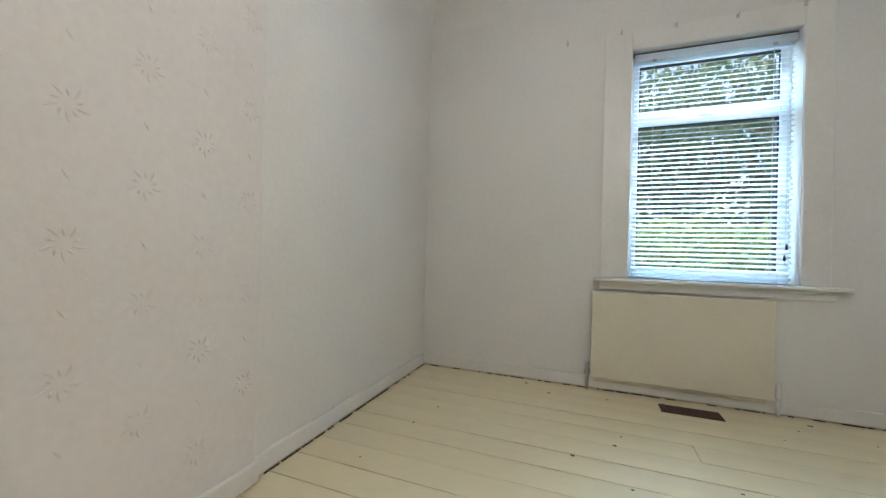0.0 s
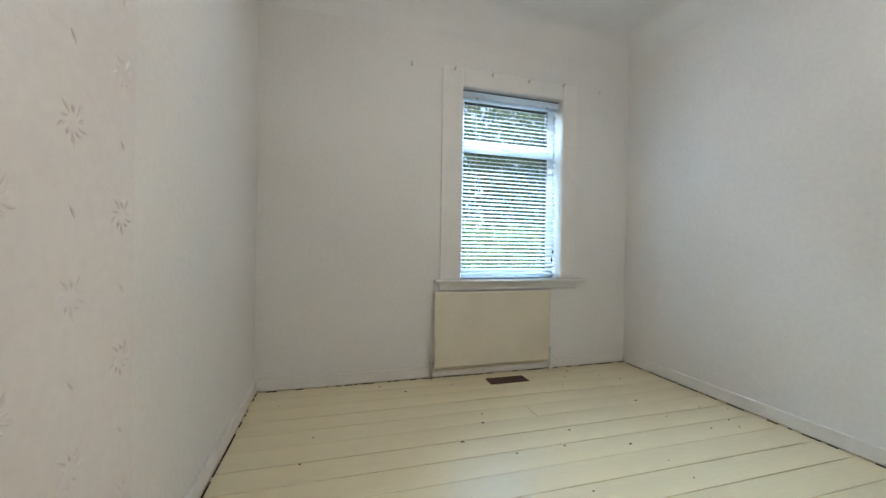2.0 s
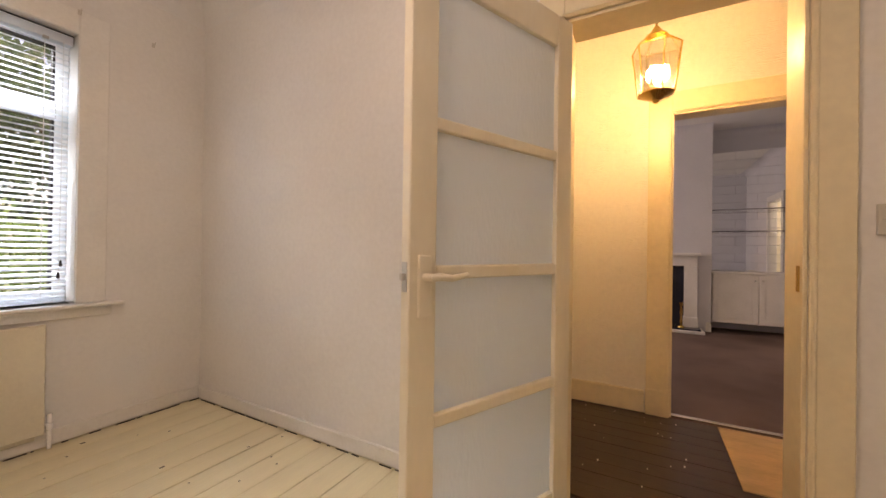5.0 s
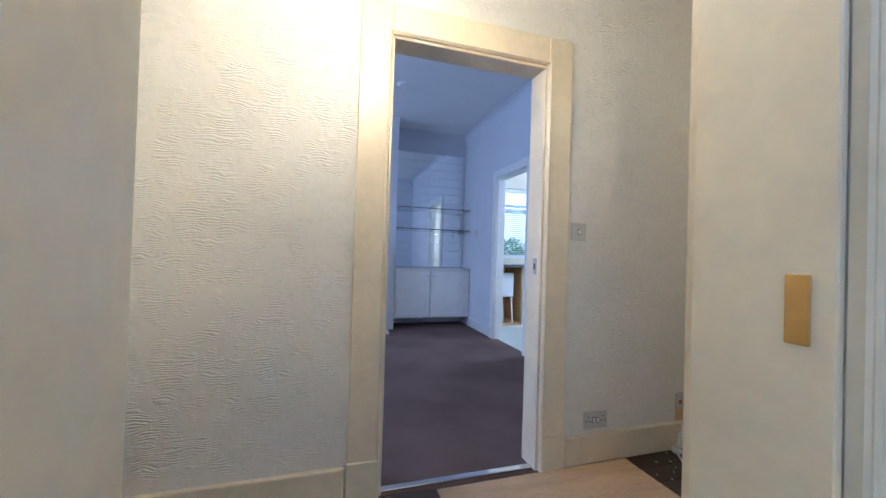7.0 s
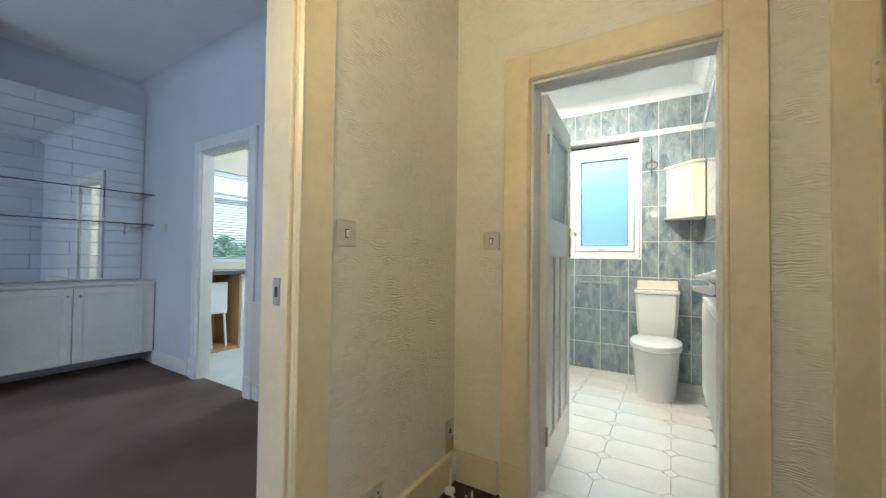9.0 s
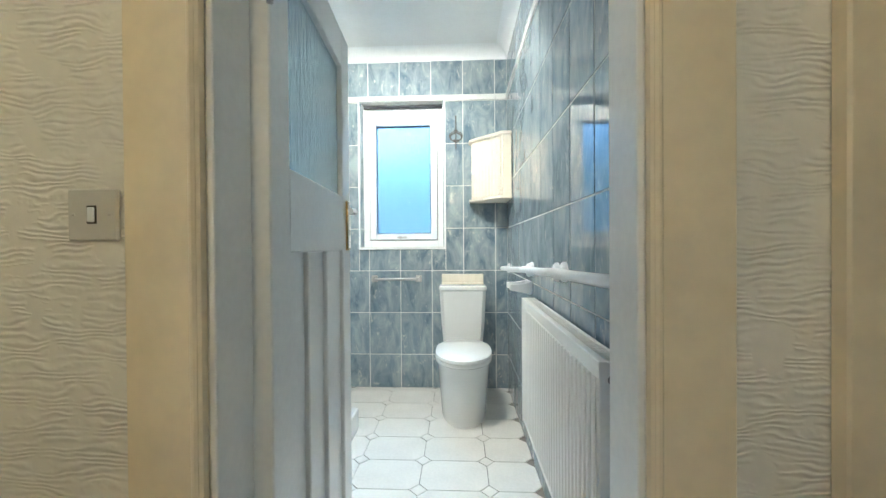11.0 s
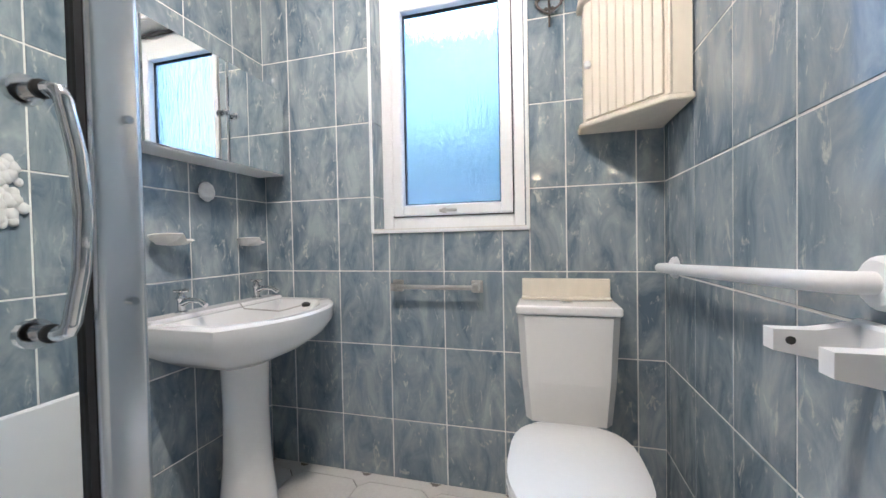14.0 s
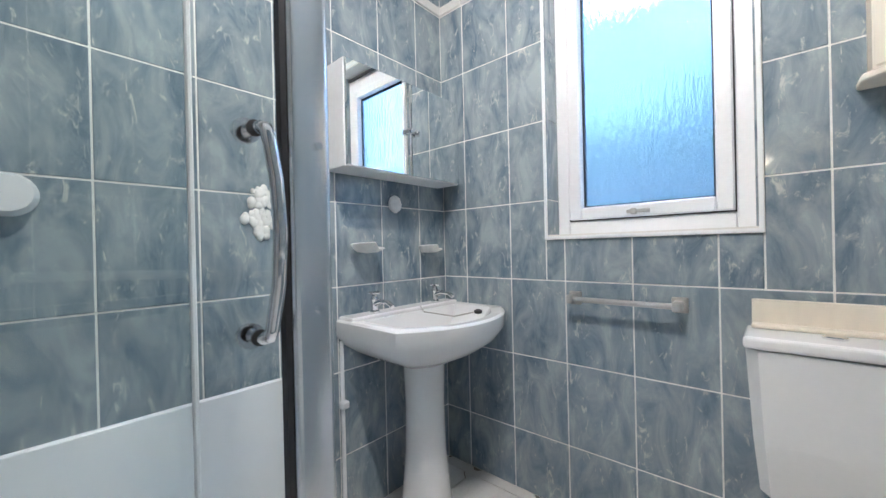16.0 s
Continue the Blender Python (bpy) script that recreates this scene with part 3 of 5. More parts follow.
for s in (-1, 1):
    part("handle_plate", bx(W - 0.065, W - 0.025, *sorted((s * 0.02, s * 0.028)), 1.11, 1.29, bev=0.003), BRASS, bleaf, "worn brass handle plate")
    part("plate_face", bx(W - 0.061, W - 0.029, *sorted((s * 0.028, s * 0.031)), 1.117, 1.283, bev=0.001), METAL, bleaf, "polished face of the handle plate")
    part("keyhole", bx(W - 0.049, W - 0.041, *sorted((s * 0.031, s * 0.0318)), 1.165, 1.185), DARK, bleaf)
    part("lever_handle", tb([(W - 0.045, s * 0.028, 1.25), (W - 0.045, s * 0.05, 1.25), (W - 0.06, s * 0.056, 1.25), (W - 0.10, s * 0.056, 1.253), (W - 0.135, s * 0.054, 1.246)], [0.010, 0.010, 0.011, 0.009, 0.010]), CERAMIC, bleaf, "white lever handle", True)
for z in (0.22, 1.60):
    part("hinge", tb([(-0.004, -0.024, z), (-0.004, -0.024, z + 0.09)], 0.007, 8), STEEL, bleaf)
put_at(bleaf, pose(2.565, -1.925, 0, 0, 0, -86))

# ---- bedroom window ----
win = thing("window_1", (0.51, 2.9, 0.745), "white window with a top light behind a venetian blind", "window", kind="structure")
fy0, fy1 = 2.90, 2.96
part("window_frame", box(box(box(box(bx(0.07, 0.125, fy0, fy1, 0.745, 2.24, bev=0.004), 0.895, 0.95, fy0, fy1, 0.745, 2.24, bev=0.004), 0.125, 0.895, fy0, fy1, 0.745, 0.81, bev=0.004), 0.125, 0.895, fy0, fy1, 2.18, 2.24, bev=0.004), 0.125, 0.895, fy0, fy1, 1.77, 1.87, bev=0.004), UPVC, win)
for lo, hi in ((0.81, 1.77), (1.87, 2.18)):
    part("pane_seal", box(box(box(bx(0.125, 0.133, fy0 + 0.01, fy1 - 0.01, lo, hi), 0.887, 0.895, fy0 + 0.01, fy1 - 0.01, lo, hi), 0.133, 0.887, fy0 + 0.01, fy1 - 0.01, lo, lo + 0.008), 0.133, 0.887, fy0 + 0.01, fy1 - 0.01, hi - 0.008, hi), SEAL, win)
    p = part("pane", bx(0.133, 0.887, 2.928, 2.934, lo + 0.008, hi - 0.008), CLEAR, win)
    p.visible_shadow = False
part("window_catch", box(bx(0.47, 0.55, 2.885, 2.90, 1.80, 1.815, bev=0.003), 0.505, 0.515, 2.88, 2.90, 1.80, 1.83, bev=0.002), STEEL, win)
part("window_sill", bx(-0.143, 1.157, 2.70, 2.90, 0.725, 0.745, bev=0.008, seg=3), TRIM_WHITE, win, "white painted window board")
part("sill_apron", bx(-0.10, 1.11, 2.755, 2.776, 0.665, 0.725, bev=0.005), TRIM_WHITE, win)
part("casing", box(box(bx(-0.10, 0.068, 2.762, 2.776, 0.745, 2.37, bev=0.004), 0.952, 1.085, 2.762, 2.776, 0.745, 2.37, bev=0.004), 0.068, 0.952, 2.762, 2.776, 2.24, 2.37, bev=0.004), TRIM_WHITE, win, "white flat window casing")

blind = thing("venetian_blind", (0.51, 2.83, 2.24), "white venetian blind lowered over the window, slats half open", "blind")
part("headrail", bx(0.085, 0.94, 2.81, 2.865, 2.175, 2.225, bev=0.003), BLIND, blind)
# solid black strip stands in for the shadow line above the headrail
part("headrail_shadow_strip", bx(0.075, 0.945, 2.822, 2.86, 2.226, 2.236), SEAL, blind, "dark strip put in for the shadow over the headrail")
slat_bm = bmesh.new()
rows_ = []
for k in range(7):
    u = -1 + k / 3
    rows_.append([slat_bm.verts.new((x, 0.019 * u, 0.0035 * (1 - u * u) + dz)) for dz in (0, 0.0008) for x in (-0.42, 0.42)])
for a, b in zip(rows_, rows_[1:]):
    slat_bm.faces.new((a[0], a[1], b[1], b[0]))
    slat_bm.faces.new((a[2], b[2], b[3], a[3]))
slat_data = mesh_of("slat", slat_bm, BLIND, True)
for k in range(44):
    s = new("slat", slat_data)
    s.parent, s.matrix_parent_inverse = blind, Matrix.Translation(-blind.location)
    s.matrix_basis = pose(0.512 + random.uniform(-0.002, 0.002), 2.838, 2.155 - k * 0.0312, 24 + random.uniform(-2, 2), random.uniform(-0.25, 0.25), 0)
part("bottom_rail", bx(0.092, 0.932, 2.82, 2.856, 0.765, 0.785, bev=0.004), BLIND, blind)
for x in (0.20, 0.83):
    part("ladder_cord", tb([(x, 2.818, 0.78), (x, 2.818, 2.18)], 0.0016, 6), CORD, blind)
    part("cord_lock", bx(x - 0.012, x + 0.012, 2.80, 2.812, 2.165, 2.18, bev=0.002), STEEL, blind)
part("tilt_cord", tb([(0.895, 2.806, 0.86), (0.898, 2.806, 1.5), (0.90, 2.806, 2.18)], 0.0018, 6), CORD, blind)
for x, z in ((0.893, 0.90), (0.902, 0.965)):
    part("cord_tassel", lathe([(0.003, z + 0.02), (0.006, z + 0.005), (0.008, z - 0.01), (0.004, z - 0.016)], x, 2.806, 10), DARK, blind, "small dark cord tassel")

for x, z in ((-0.34, 2.347), (-0.003, 2.36), (0.308, 2.352), (0.629, 2.348), (0.948, 2.356), (1.299, 2.345)):
    hk = thing("curtain_hook", (x, 2.76, z), "small steel curtain rail bracket on the wall", "hook", "curtain brackets over the window")
    part("bracket", bx(x - 0.008, x + 0.008, 2.754, 2.7615, z - 0.014, z + 0.014, bev=0.002), SOCKET, hk)
    part("arm", tb([(x, 2.756, z), (x, 2.735, z), (x, 2.732, z + 0.012)], 0.003, 6), SOCKET, hk)

# bedroom radiator
rad = thing("radiator", (0.34, 2.7, 0.08), "flat cream panel radiator below the window", "radiator")
part("panel", bx(-0.147, 0.829, 2.712, 2.732, 0.085, 0.655, bev=0.008, seg=3), RADIATOR, rad)
part("top_lip", bx(-0.14, 0.82, 2.732, 2.758, 0.63, 0.648, bev=0.003), RADIATOR, rad)
part("back_panel", bx(-0.12, 0.80, 2.738, 2.757, 0.06, 0.60, bev=0.004), RADIATOR, rad)
for x in (-0.165, 0.848):
    v = part("valve", lathe([(0.010, 0.005), (0.010, 0.10), (0.016, 0.105), (0.016, 0.135), (0.011, 0.14), (0.013, 0.175), (0.008, 0.185)], x, 2.725, 12), CERAMIC if x > 0 else STEEL, rad, "radiator valve on its pipe", True)
    part("tail_pipe", tb([(x, 2.725, 0.12), (x + (0.03 if x < 0 else -0.03), 2.725, 0.12)], 0.009, 8), STEEL, rad)

vent = thing("floor_vent", (0.39, 2.60, 0.0), "dark brown floor grille set in the boards", "vent")
part("frame", bx(0.237, 0.545, 2.525, 2.645, -0.008, 0.004, bev=0.002), VENT, vent)
for k in range(14):
    part("bar", bx(0.25 + k * 0.021, 0.258 + k * 0.021, 2.537, 2.633, 0.003, 0.007), VENT, vent)


# wallpaper motifs on the chimney breast
def motif(size):
    bm = bmesh.new()
    for k in range(10):
        a = 2 * math.pi * k / 10 + 0.2
        r0, r1 = size * 0.35, size * (1.0 if k % 2 else 0.72)
        tube(bm, [(0, r0 * math.cos(a), r0 * math.sin(a)), (0.0015, (r0 + r1) / 2 * math.cos(a + 0.1), (r0 + r1) / 2 * math.sin(a + 0.1)), (0, r1 * math.cos(a + 0.22), r1 * math.sin(a + 0.22))], [0.002, 0.0045, 0.0015], 6)
    return bm


flower = mesh_of("wallpaper_flower", motif(0.048), BREAST_PAPER, True)
sprig = mesh_of("wallpaper_sprig", tb([(0, -0.008, 0.012), (0.002, 0, 0), (0, 0.009, -0.014)], [0.0015, 0.004, 0.0015], 6), BREAST_PAPER, True)
for col in range(9):
    y = 1.075 - 0.17 * col
    for row in range(-3, 5):
        z = 1.055 + 0.33 * row + (0.163 if col % 2 else 0.0)
        if 0.15 < z < 2.5:
            for data, dz in ((flower, 0.0), (sprig, 0.163)):
                f = new("wallpaper_flower" if data is flower else "wallpaper_sprig", data)
                f.parent = wall_breast
                f.matrix_basis = pose(-1.3462, y, z + dz)

# unseen pendant, added only to hang above the bedroom's fill light
pend = thing("added_pendant", (0.1, 0.7, 2.8), "unseen ceiling lamp holder added to go with the bedroom fill light", "lamp")
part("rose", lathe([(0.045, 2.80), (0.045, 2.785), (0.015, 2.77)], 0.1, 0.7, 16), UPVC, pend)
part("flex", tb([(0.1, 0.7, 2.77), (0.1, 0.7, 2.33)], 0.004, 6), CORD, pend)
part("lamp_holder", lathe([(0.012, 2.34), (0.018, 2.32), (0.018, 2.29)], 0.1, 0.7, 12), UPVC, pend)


# ---- switches and sockets ----
def plate(name, label, c, axis, out, w, h, rockers, screws=True, cat="switch"):
    """A moulded wall plate; axis is its normal, out its sense."""
    x, y, z = c
    t = thing(name, c, label, cat)

    def put(nm, du, dz, ww, hh, d0, d1, mat):
        if axis == "x":
            b = bx(*sorted((x + out * d0, x + out * d1)), y + du - ww / 2, y + du + ww / 2, z + dz - hh / 2, z + dz + hh / 2, bev=min(0.003, (d1 - d0) * 0.4))
        else:
            b = bx(x + du - ww / 2, x + du + ww / 2, *sorted((y + out * d0, y + out * d1)), z + dz - hh / 2, z + dz + hh / 2, bev=min(0.003, (d1 - d0) * 0.4))
        part(nm, b, mat, t)
    put("plate", 0, 0, w, h, 0.0, 0.009, SOCKET)
    for r in rockers:
        put("rocker_gap", r, 0, 0.017, 0.030, 0.009, 0.0096, DARK)
        put("rocker", r, 0, 0.012, 0.024, 0.009, 0.013, UPVC)
    if screws:
        for s in (-1, 1):
            put("screw", s * w * 0.36, 0, 0.006, 0.004, 0.009, 0.0105, STEEL)
    return t


plate("light_switch", "cream single light switch beside the living room door", (2.97, -1.0500, 1.175), "x", -1, 0.088, 0.088, [0])
plate("light_switch", "cream single light switch beside the bathroom door", (2.774, -1.80, 1.178), "y", 1, 0.086, 0.086, [0])
bed_switch = plate("light_switch", "cream light switch on the bedroom wall", (1.62, -0.615, 1.17), "x", -1, 0.088, 0.088, [0])
sock = plate("wall_socket", "cream double socket low on the hall wall", (2.97, -1.18, 0.215), "x", -1, 0.146, 0.088, [-0.012, 0.012], cat="socket")
for s in (-0.045, 0.045):
    for du, dz in ((0, 0.018), (-0.011, -0.004), (0.011, -0.004)):
        part("pin_hole", bx(2.9595, 2.9612, -1.18 + s + du - 0.003, -1.18 + s + du + 0.003, 0.215 + dz - 0.004, 0.215 + dz + 0.004), DARK, sock)
spur = plate("phone_point", "small white junction box with a red mark in the corner", (2.97, -1.745, 0.262), "x", -1, 0.06, 0.09, [], False, "junction box")
part("red_mark", bx(2.957, 2.9608, -1.752, -1.738, 0.247, 0.267), RED, spur, "red mark")
built("bare_plaster_patch", bx(2.966, 2.9695, -1.79, -1.72, 0.152, 0.215), PLY, "torn patch of bare wall above the skirting", "patch", kind="")
cable = thing("loose_cable", (2.9, -1.7, 0), "loose white cable with a connector on the floor", "cable")
part("cord", tb([(2.935, -1.72, 0.10), (2.93, -1.70, 0.03), (2.90, -1.66, 0.014), (2.84, -1.62, 0.014), (2.80, -1.67, 0.014), (2.83, -1.73, 0.014)], 0.006, 8), CERAMIC, cable, smooth=True)
part("connector", bx(2.90, 2.94, -1.70, -1.66, 0.002, 0.03, bev=0.005), CERAMIC, cable)
part("terminal_box", bx(2.925, 2.944, -1.772, -1.735, 0.06, 0.14, bev=0.004), CERAMIC, cable)
keep = thing("strike_plate", (2.99, -0.835, 0.99), "steel strike plate on the living room door jamb", "strike plate")
part("plate", bx(3.00, 3.03, -0.833, -0.830, 0.955, 1.035, bev=0.001), STEEL, keep)
part("hole", bx(3.008, 3.022, -0.8305, -0.8295, 0.98, 1.01), DARK, keep)
keep2 = thing("strike_plate", (1.66, -0.42, 0.99), "steel strike plate on the bedroom door jamb", "strike plate")
part("plate", bx(1.64, 1.665, -0.418, -0.415, 0.955, 1.035, bev=0.001), BRASS, keep2)

# hall lantern
LX, LY = 2.32, 0.03
lan = thing("hall_lantern", (LX, LY, 2.62), "brass hexagonal glass hall lantern with lit candle bulbs", "lamp")
part("rose", lathe([(0.05, 2.62), (0.05, 2.605), (0.02, 2.59)], LX, LY, 18), BRASS, lan)
part("chain", tb([(LX, LY, 2.59), (LX, LY, 2.215)], 0.006, 8), BRASS, lan)
part("cap", lathe([(0.012, 2.235), (0.03, 2.205), (0.05, 2.190), (0.055, 2.180)], LX, LY, 18), BRASS, lan)


def hexpt(r, z, k):
    a = math.pi / 3 * k + 0.3
    return (LX + r * math.cos(a), LY + r * math.sin(a), z)


for k in range(6):
    part("frame_bar", tb([hexpt(0.045, 2.183, k), hexpt(0.115, 2.125, k), hexpt(0.085, 1.885, k)], 0.0035, 6), BRASS, lan)
    part("top_rim", tb([hexpt(0.115, 2.125, k), hexpt(0.115, 2.125, k + 1)], 0.003, 6), BRASS, lan)
    part("bottom_rim", tb([hexpt(0.085, 1.885, k), hexpt(0.085, 1.885, k + 1)], 0.003, 6), BRASS, lan)
    g = bmesh.new()
    quad = [hexpt(0.112, 2.123, k), hexpt(0.112, 2.123, k + 1), hexpt(0.083, 1.887, k + 1), hexpt(0.083, 1.887, k)]
    fc = g.faces.new([g.verts.new(q) for q in quad])
    bmesh.ops.solidify(g, geom=[fc], thickness=0.002)
    p = part("glass_panel", g, CLEAR, lan)
    p.visible_shadow = False
part("base", lathe([(0.010, 1.840), (0.018, 1.855), (0.05, 1.870), (0.084, 1.885), (0.084, 1.889)], LX, LY, 18), BRASS, lan)
for k in range(3):
    a = 2 * math.pi * k / 3 + 0.5
    bxx, byy = LX + 0.035 * math.cos(a), LY + 0.035 * math.sin(a)
    part("candle_tube", lathe([(0.010, 1.895), (0.010, 1.955)], bxx, byy, 10), CERAMIC, lan)
    b = part("bulb", lathe([(0.008, 1.955), (0.015, 1.975), (0.014, 1.995), (0.004, 2.025)], bxx, byy, 12), BULB, lan, "lit candle bulb", True)
    b.visible_shadow = False

# ---- bathroom ----
bw = thing("window_2", (2.63, -4.25, 1.11), "white bathroom window with rain-patterned obscured glass", "window", kind="structure")
wy0, wy1 = -4.29, -4.235
part("window_frame", box(box(box(bx(2.297, 2.352, wy0, wy1, 1.112, 2.22, bev=0.004), 2.908, 2.963, wy0, wy1, 1.112, 2.22, bev=0.004), 2.352, 2.908, wy0, wy1, 1.112, 1.172, bev=0.004), 2.352, 2.908, wy0, wy1, 2.16, 2.22, bev=0.004), UPVC, bw)
part("sash", box(box(box(bx(2.356, 2.406, wy0 + 0.01, wy1 + 0.016, 1.176, 2.156, bev=0.005), 2.854, 2.904, wy0 + 0.01, wy1 + 0.016, 1.176, 2.156, bev=0.005), 2.406, 2.854, wy0 + 0.01, wy1 + 0.016, 1.176, 1.226, bev=0.005), 2.406, 2.854, wy0 + 0.01, wy1 + 0.016, 2.106, 2.156, bev=0.005), UPVC, bw)
part("pane_seal", box(box(box(bx(2.406, 2.413, wy0 + 0.016, wy0 + 0.036, 1.226, 2.106), 2.847, 2.854, wy0 + 0.016, wy0 + 0.036, 1.226, 2.106), 2.413, 2.847, wy0 + 0.016, wy0 + 0.036, 1.226, 1.233), 2.413, 2.847, wy0 + 0.016, wy0 + 0.036, 2.099, 2.106), SEAL, bw)
p = part("pane", bx(2.413, 2.847, -4.268, -4.262, 1.233, 2.099), RAIN_GLASS, bw)
p.visible_shadow = False
part("head_board", bx(2.297, 2.963, wy0, wy1 - 0.01, 2.222, 2.278), UPVC, bw)
for x in (2.297, 2.957):
    for lo, hi in ((1.118, 1.262), (1.265, 1.595), (1.598, 1.928), (1.931, 2.268)):
        part("reveal_tile", bx(x, x + 0.006, -4.235, -4.138, lo, hi, bev=0.001), MARBLE, bw, "blue marbled reveal tile")
part("reveal_head", bx(2.303, 2.957, -4.235, -4.138, 2.268, 2.274), BORDER, bw)
part("window_sill", bx(2.297, 2.963, -4.235, -4.138, 1.112, 1.118), BORDER, bw)
part("edge_trim", box(box(box(bx(2.285, 2.297, -4.139, -4.133, 1.10, 2.29), 2.963, 2.975, -4.139, -4.133, 1.10, 2.29), 2.297, 2.963, -4.139, -4.133, 1.10, 1.112), 2.297, 2.963, -4.139, -4.133, 2.278, 2.29), UPVC, bw)
part("sash_gap", box(box(box(bx(2.352, 2.356, wy0 + 0.02, wy1 + 0.001, 1.172, 2.16), 2.904, 2.908, wy0 + 0.02, wy1 + 0.001, 1.172, 2.16), 2.356, 2.904, wy0 + 0.02, wy1 + 0.001, 1.172, 1.176), 2.356, 2.904, wy0 + 0.02, wy1 + 0.001, 2.156, 2.16), SEAL, bw, "dark gap round the sash")
part("blind_cassette", bx(2.31, 2.95, wy1, wy1 + 0.02, 2.238, 2.256, bev=0.006, seg=2), SEAL, bw, "dark rolled blind at the window head")
part("window_catch", box(bx(2.60, 2.68, wy1 + 0.016, wy1 + 0.028, 1.19, 1.203, bev=0.003), 2.645, 2.665, wy1 + 0.016, wy1 + 0.03, 1.185, 1.208, bev=0.003), STEEL, bw)

# toilet
toilet = thing("toilet", (2.15, -3.75, 0.0), "white close-coupled ceramic toilet with the lid down", "toilet")
TX = 2.155


def egg(hw, y0, y1, z, n=28, flat=0.35):
    """A toilet outline: square at the wall end, round in front."""
    pts = []
    for k in range(n):
        a = 2 * math.pi * k / n
        c, s = math.cos(a), math.sin(a)
        if s < 0:
            c, s = math.copysign(abs(c) ** 0.6, c), -abs(s) ** 0.6
        pts.append((TX + hw * c, (y0 + y1) / 2 + (y1 - y0) / 2 * s, z))
    return pts


part("pan", loft([egg(0.148, -4.05, -3.475, 0.0), egg(0.152, -4.05, -3.47, 0.06), egg(0.162, -4.04, -3.445, 0.20), egg(0.172, -4.03, -3.43, 0.33), egg(0.178, -4.03, -3.42, 0.385)]), CERAMIC, toilet, smooth=True)
part("seat", loft([egg(0.178, -3.90, -3.415, 0.386), egg(0.186, -3.91, -3.405, 0.392), egg(0.186, -3.91, -3.405, 0.410), egg(0.180, -3.90, -3.412, 0.415)]), CERAMIC, toilet, smooth=True)
part("lid", loft([egg(0.182, -3.91, -3.408, 0.416), egg(0.186, -3.915, -3.404, 0.421), egg(0.184, -3.912, -3.407, 0.436), egg(0.16, -3.89, -3.44, 0.446), egg(0.08, -3.8, -3.55, 0.449)]), CERAMIC, toilet, smooth=True)
part("cistern", loft([[(TX + sx * w, y, z) for sx, y in ((-1, yb), (1, yb), (1, yf - 0.03), (0.85, yf), (-0.85, yf), (-1, yf - 0.03))] for w, yb, yf, z in ((0.148, -4.13, -3.985, 0.40), (0.160, -4.13, -3.965, 0.55), (0.172, -4.13, -3.95, 0.79))]), CERAMIC, toilet)
part("cistern_lid", bx(TX - 0.176, TX + 0.176, -4.13, -3.942, 0.793, 0.826, bev=0.010, seg=3), CERAMIC, toilet)
part("flush_button", lathe([(0.024, 0.826), (0.024, 0.831), (0.018, 0.833)], TX, -4.03, 18), METAL, toilet, "chrome flush button")
shelf = thing("wooden_upstand", (TX, -4.1, 0.827), "cream painted wooden upstand standing on the cistern", "shelf")
part("back_board", bx(TX - 0.162, TX + 0.162, -4.13, -4.112, 0.827, 0.905, bev=0.003), CAB_WOOD, shelf)
part("base_strip", bx(TX - 0.162, TX + 0.162, -4.112, -4.07, 0.8275, 0.838, bev=0.003), CAB_WOOD, shelf)

# towel rail
rail = thing("towel_rail", (2.66, -4.13, 0.86), "short chrome towel rail on the tiles", "towel rail")
part("bar", tb([(2.50, -4.085, 0.868), (2.85, -4.085, 0.868)], 0.010, 12), STEEL, rail, smooth=True)
for x in (2.50, 2.85):
    part("rose", bx(x - 0.024, x + 0.024, -4.14, -4.125, 0.842, 0.894, bev=0.006, seg=2), STEEL, rail)
    part("post", bx(x - 0.014, x + 0.014, -4.125, -4.07, 0.852, 0.884, bev=0.006, seg=2), STEEL, rail)

# corner cabinet
cab = thing("corner_cabinet", (1.9, -4.0, 1.47), "cream tongue-and-groove corner wall cabinet", "cabinet")
CP = [(1.808, -4.137), (2.08, -4.137), (2.08, -4.07), (1.868, -3.852), (1.808, -3.852)]
part("body", prism(CP, "z", 1.475, 1.905), CAB_WOOD, cab)
grow = [(1.807, -4.138), (2.10, -4.138), (2.10, -4.058), (1.880, -3.834), (1.807, -3.832)]
part("top_moulding", prism(grow, "z", 1.905, 1.93, 0.006), CAB_WOOD, cab)
part("bottom_board", prism(grow, "z", 1.455, 1.475, 0.004), CAB_WOOD, cab)
d0, d1 = Vector((2.08, -4.07, 0)), Vector((1.868, -3.852, 0))
dv = (d1 - d0).normalized()
dn = Vector((-dv.y, dv.x, 0)) if Vector((-dv.y, dv.x, 0)).x > 0 else Vector((dv.y, -dv.x, 0))
cdoor = part("door", bx(-0.001, 0.001, -0.001, 0.001, 1.6, 1.602), CAB_WOOD, cab)
L = (d1 - d0).length
for k in range(9):
    q = d0 + dv * (0.012 + k * (L - 0.024) / 9 + (L - 0.024) / 18) + dn * 0.007
    b = bx(-(L - 0.024) / 18 + 0.0012, (L - 0.024) / 18 - 0.0012, -0.006, 0.006, 1.485, 1.895, bev=0.002)
    bmesh.ops.transform(b, matrix=Matrix.Translation(q) @ Matrix.Rotation(math.atan2(dv.y, dv.x), 4, "Z"), verts=b.verts[:])
    part("board", b, CAB_WOOD, cdoor)
kq = d0 + dv * 0.03 + dn * 0.02
part("door_post", tb([(1.868, -3.852, 1.478), (1.868, -3.852, 1.902)], 0.007, 8), CAB_WOOD, cab)
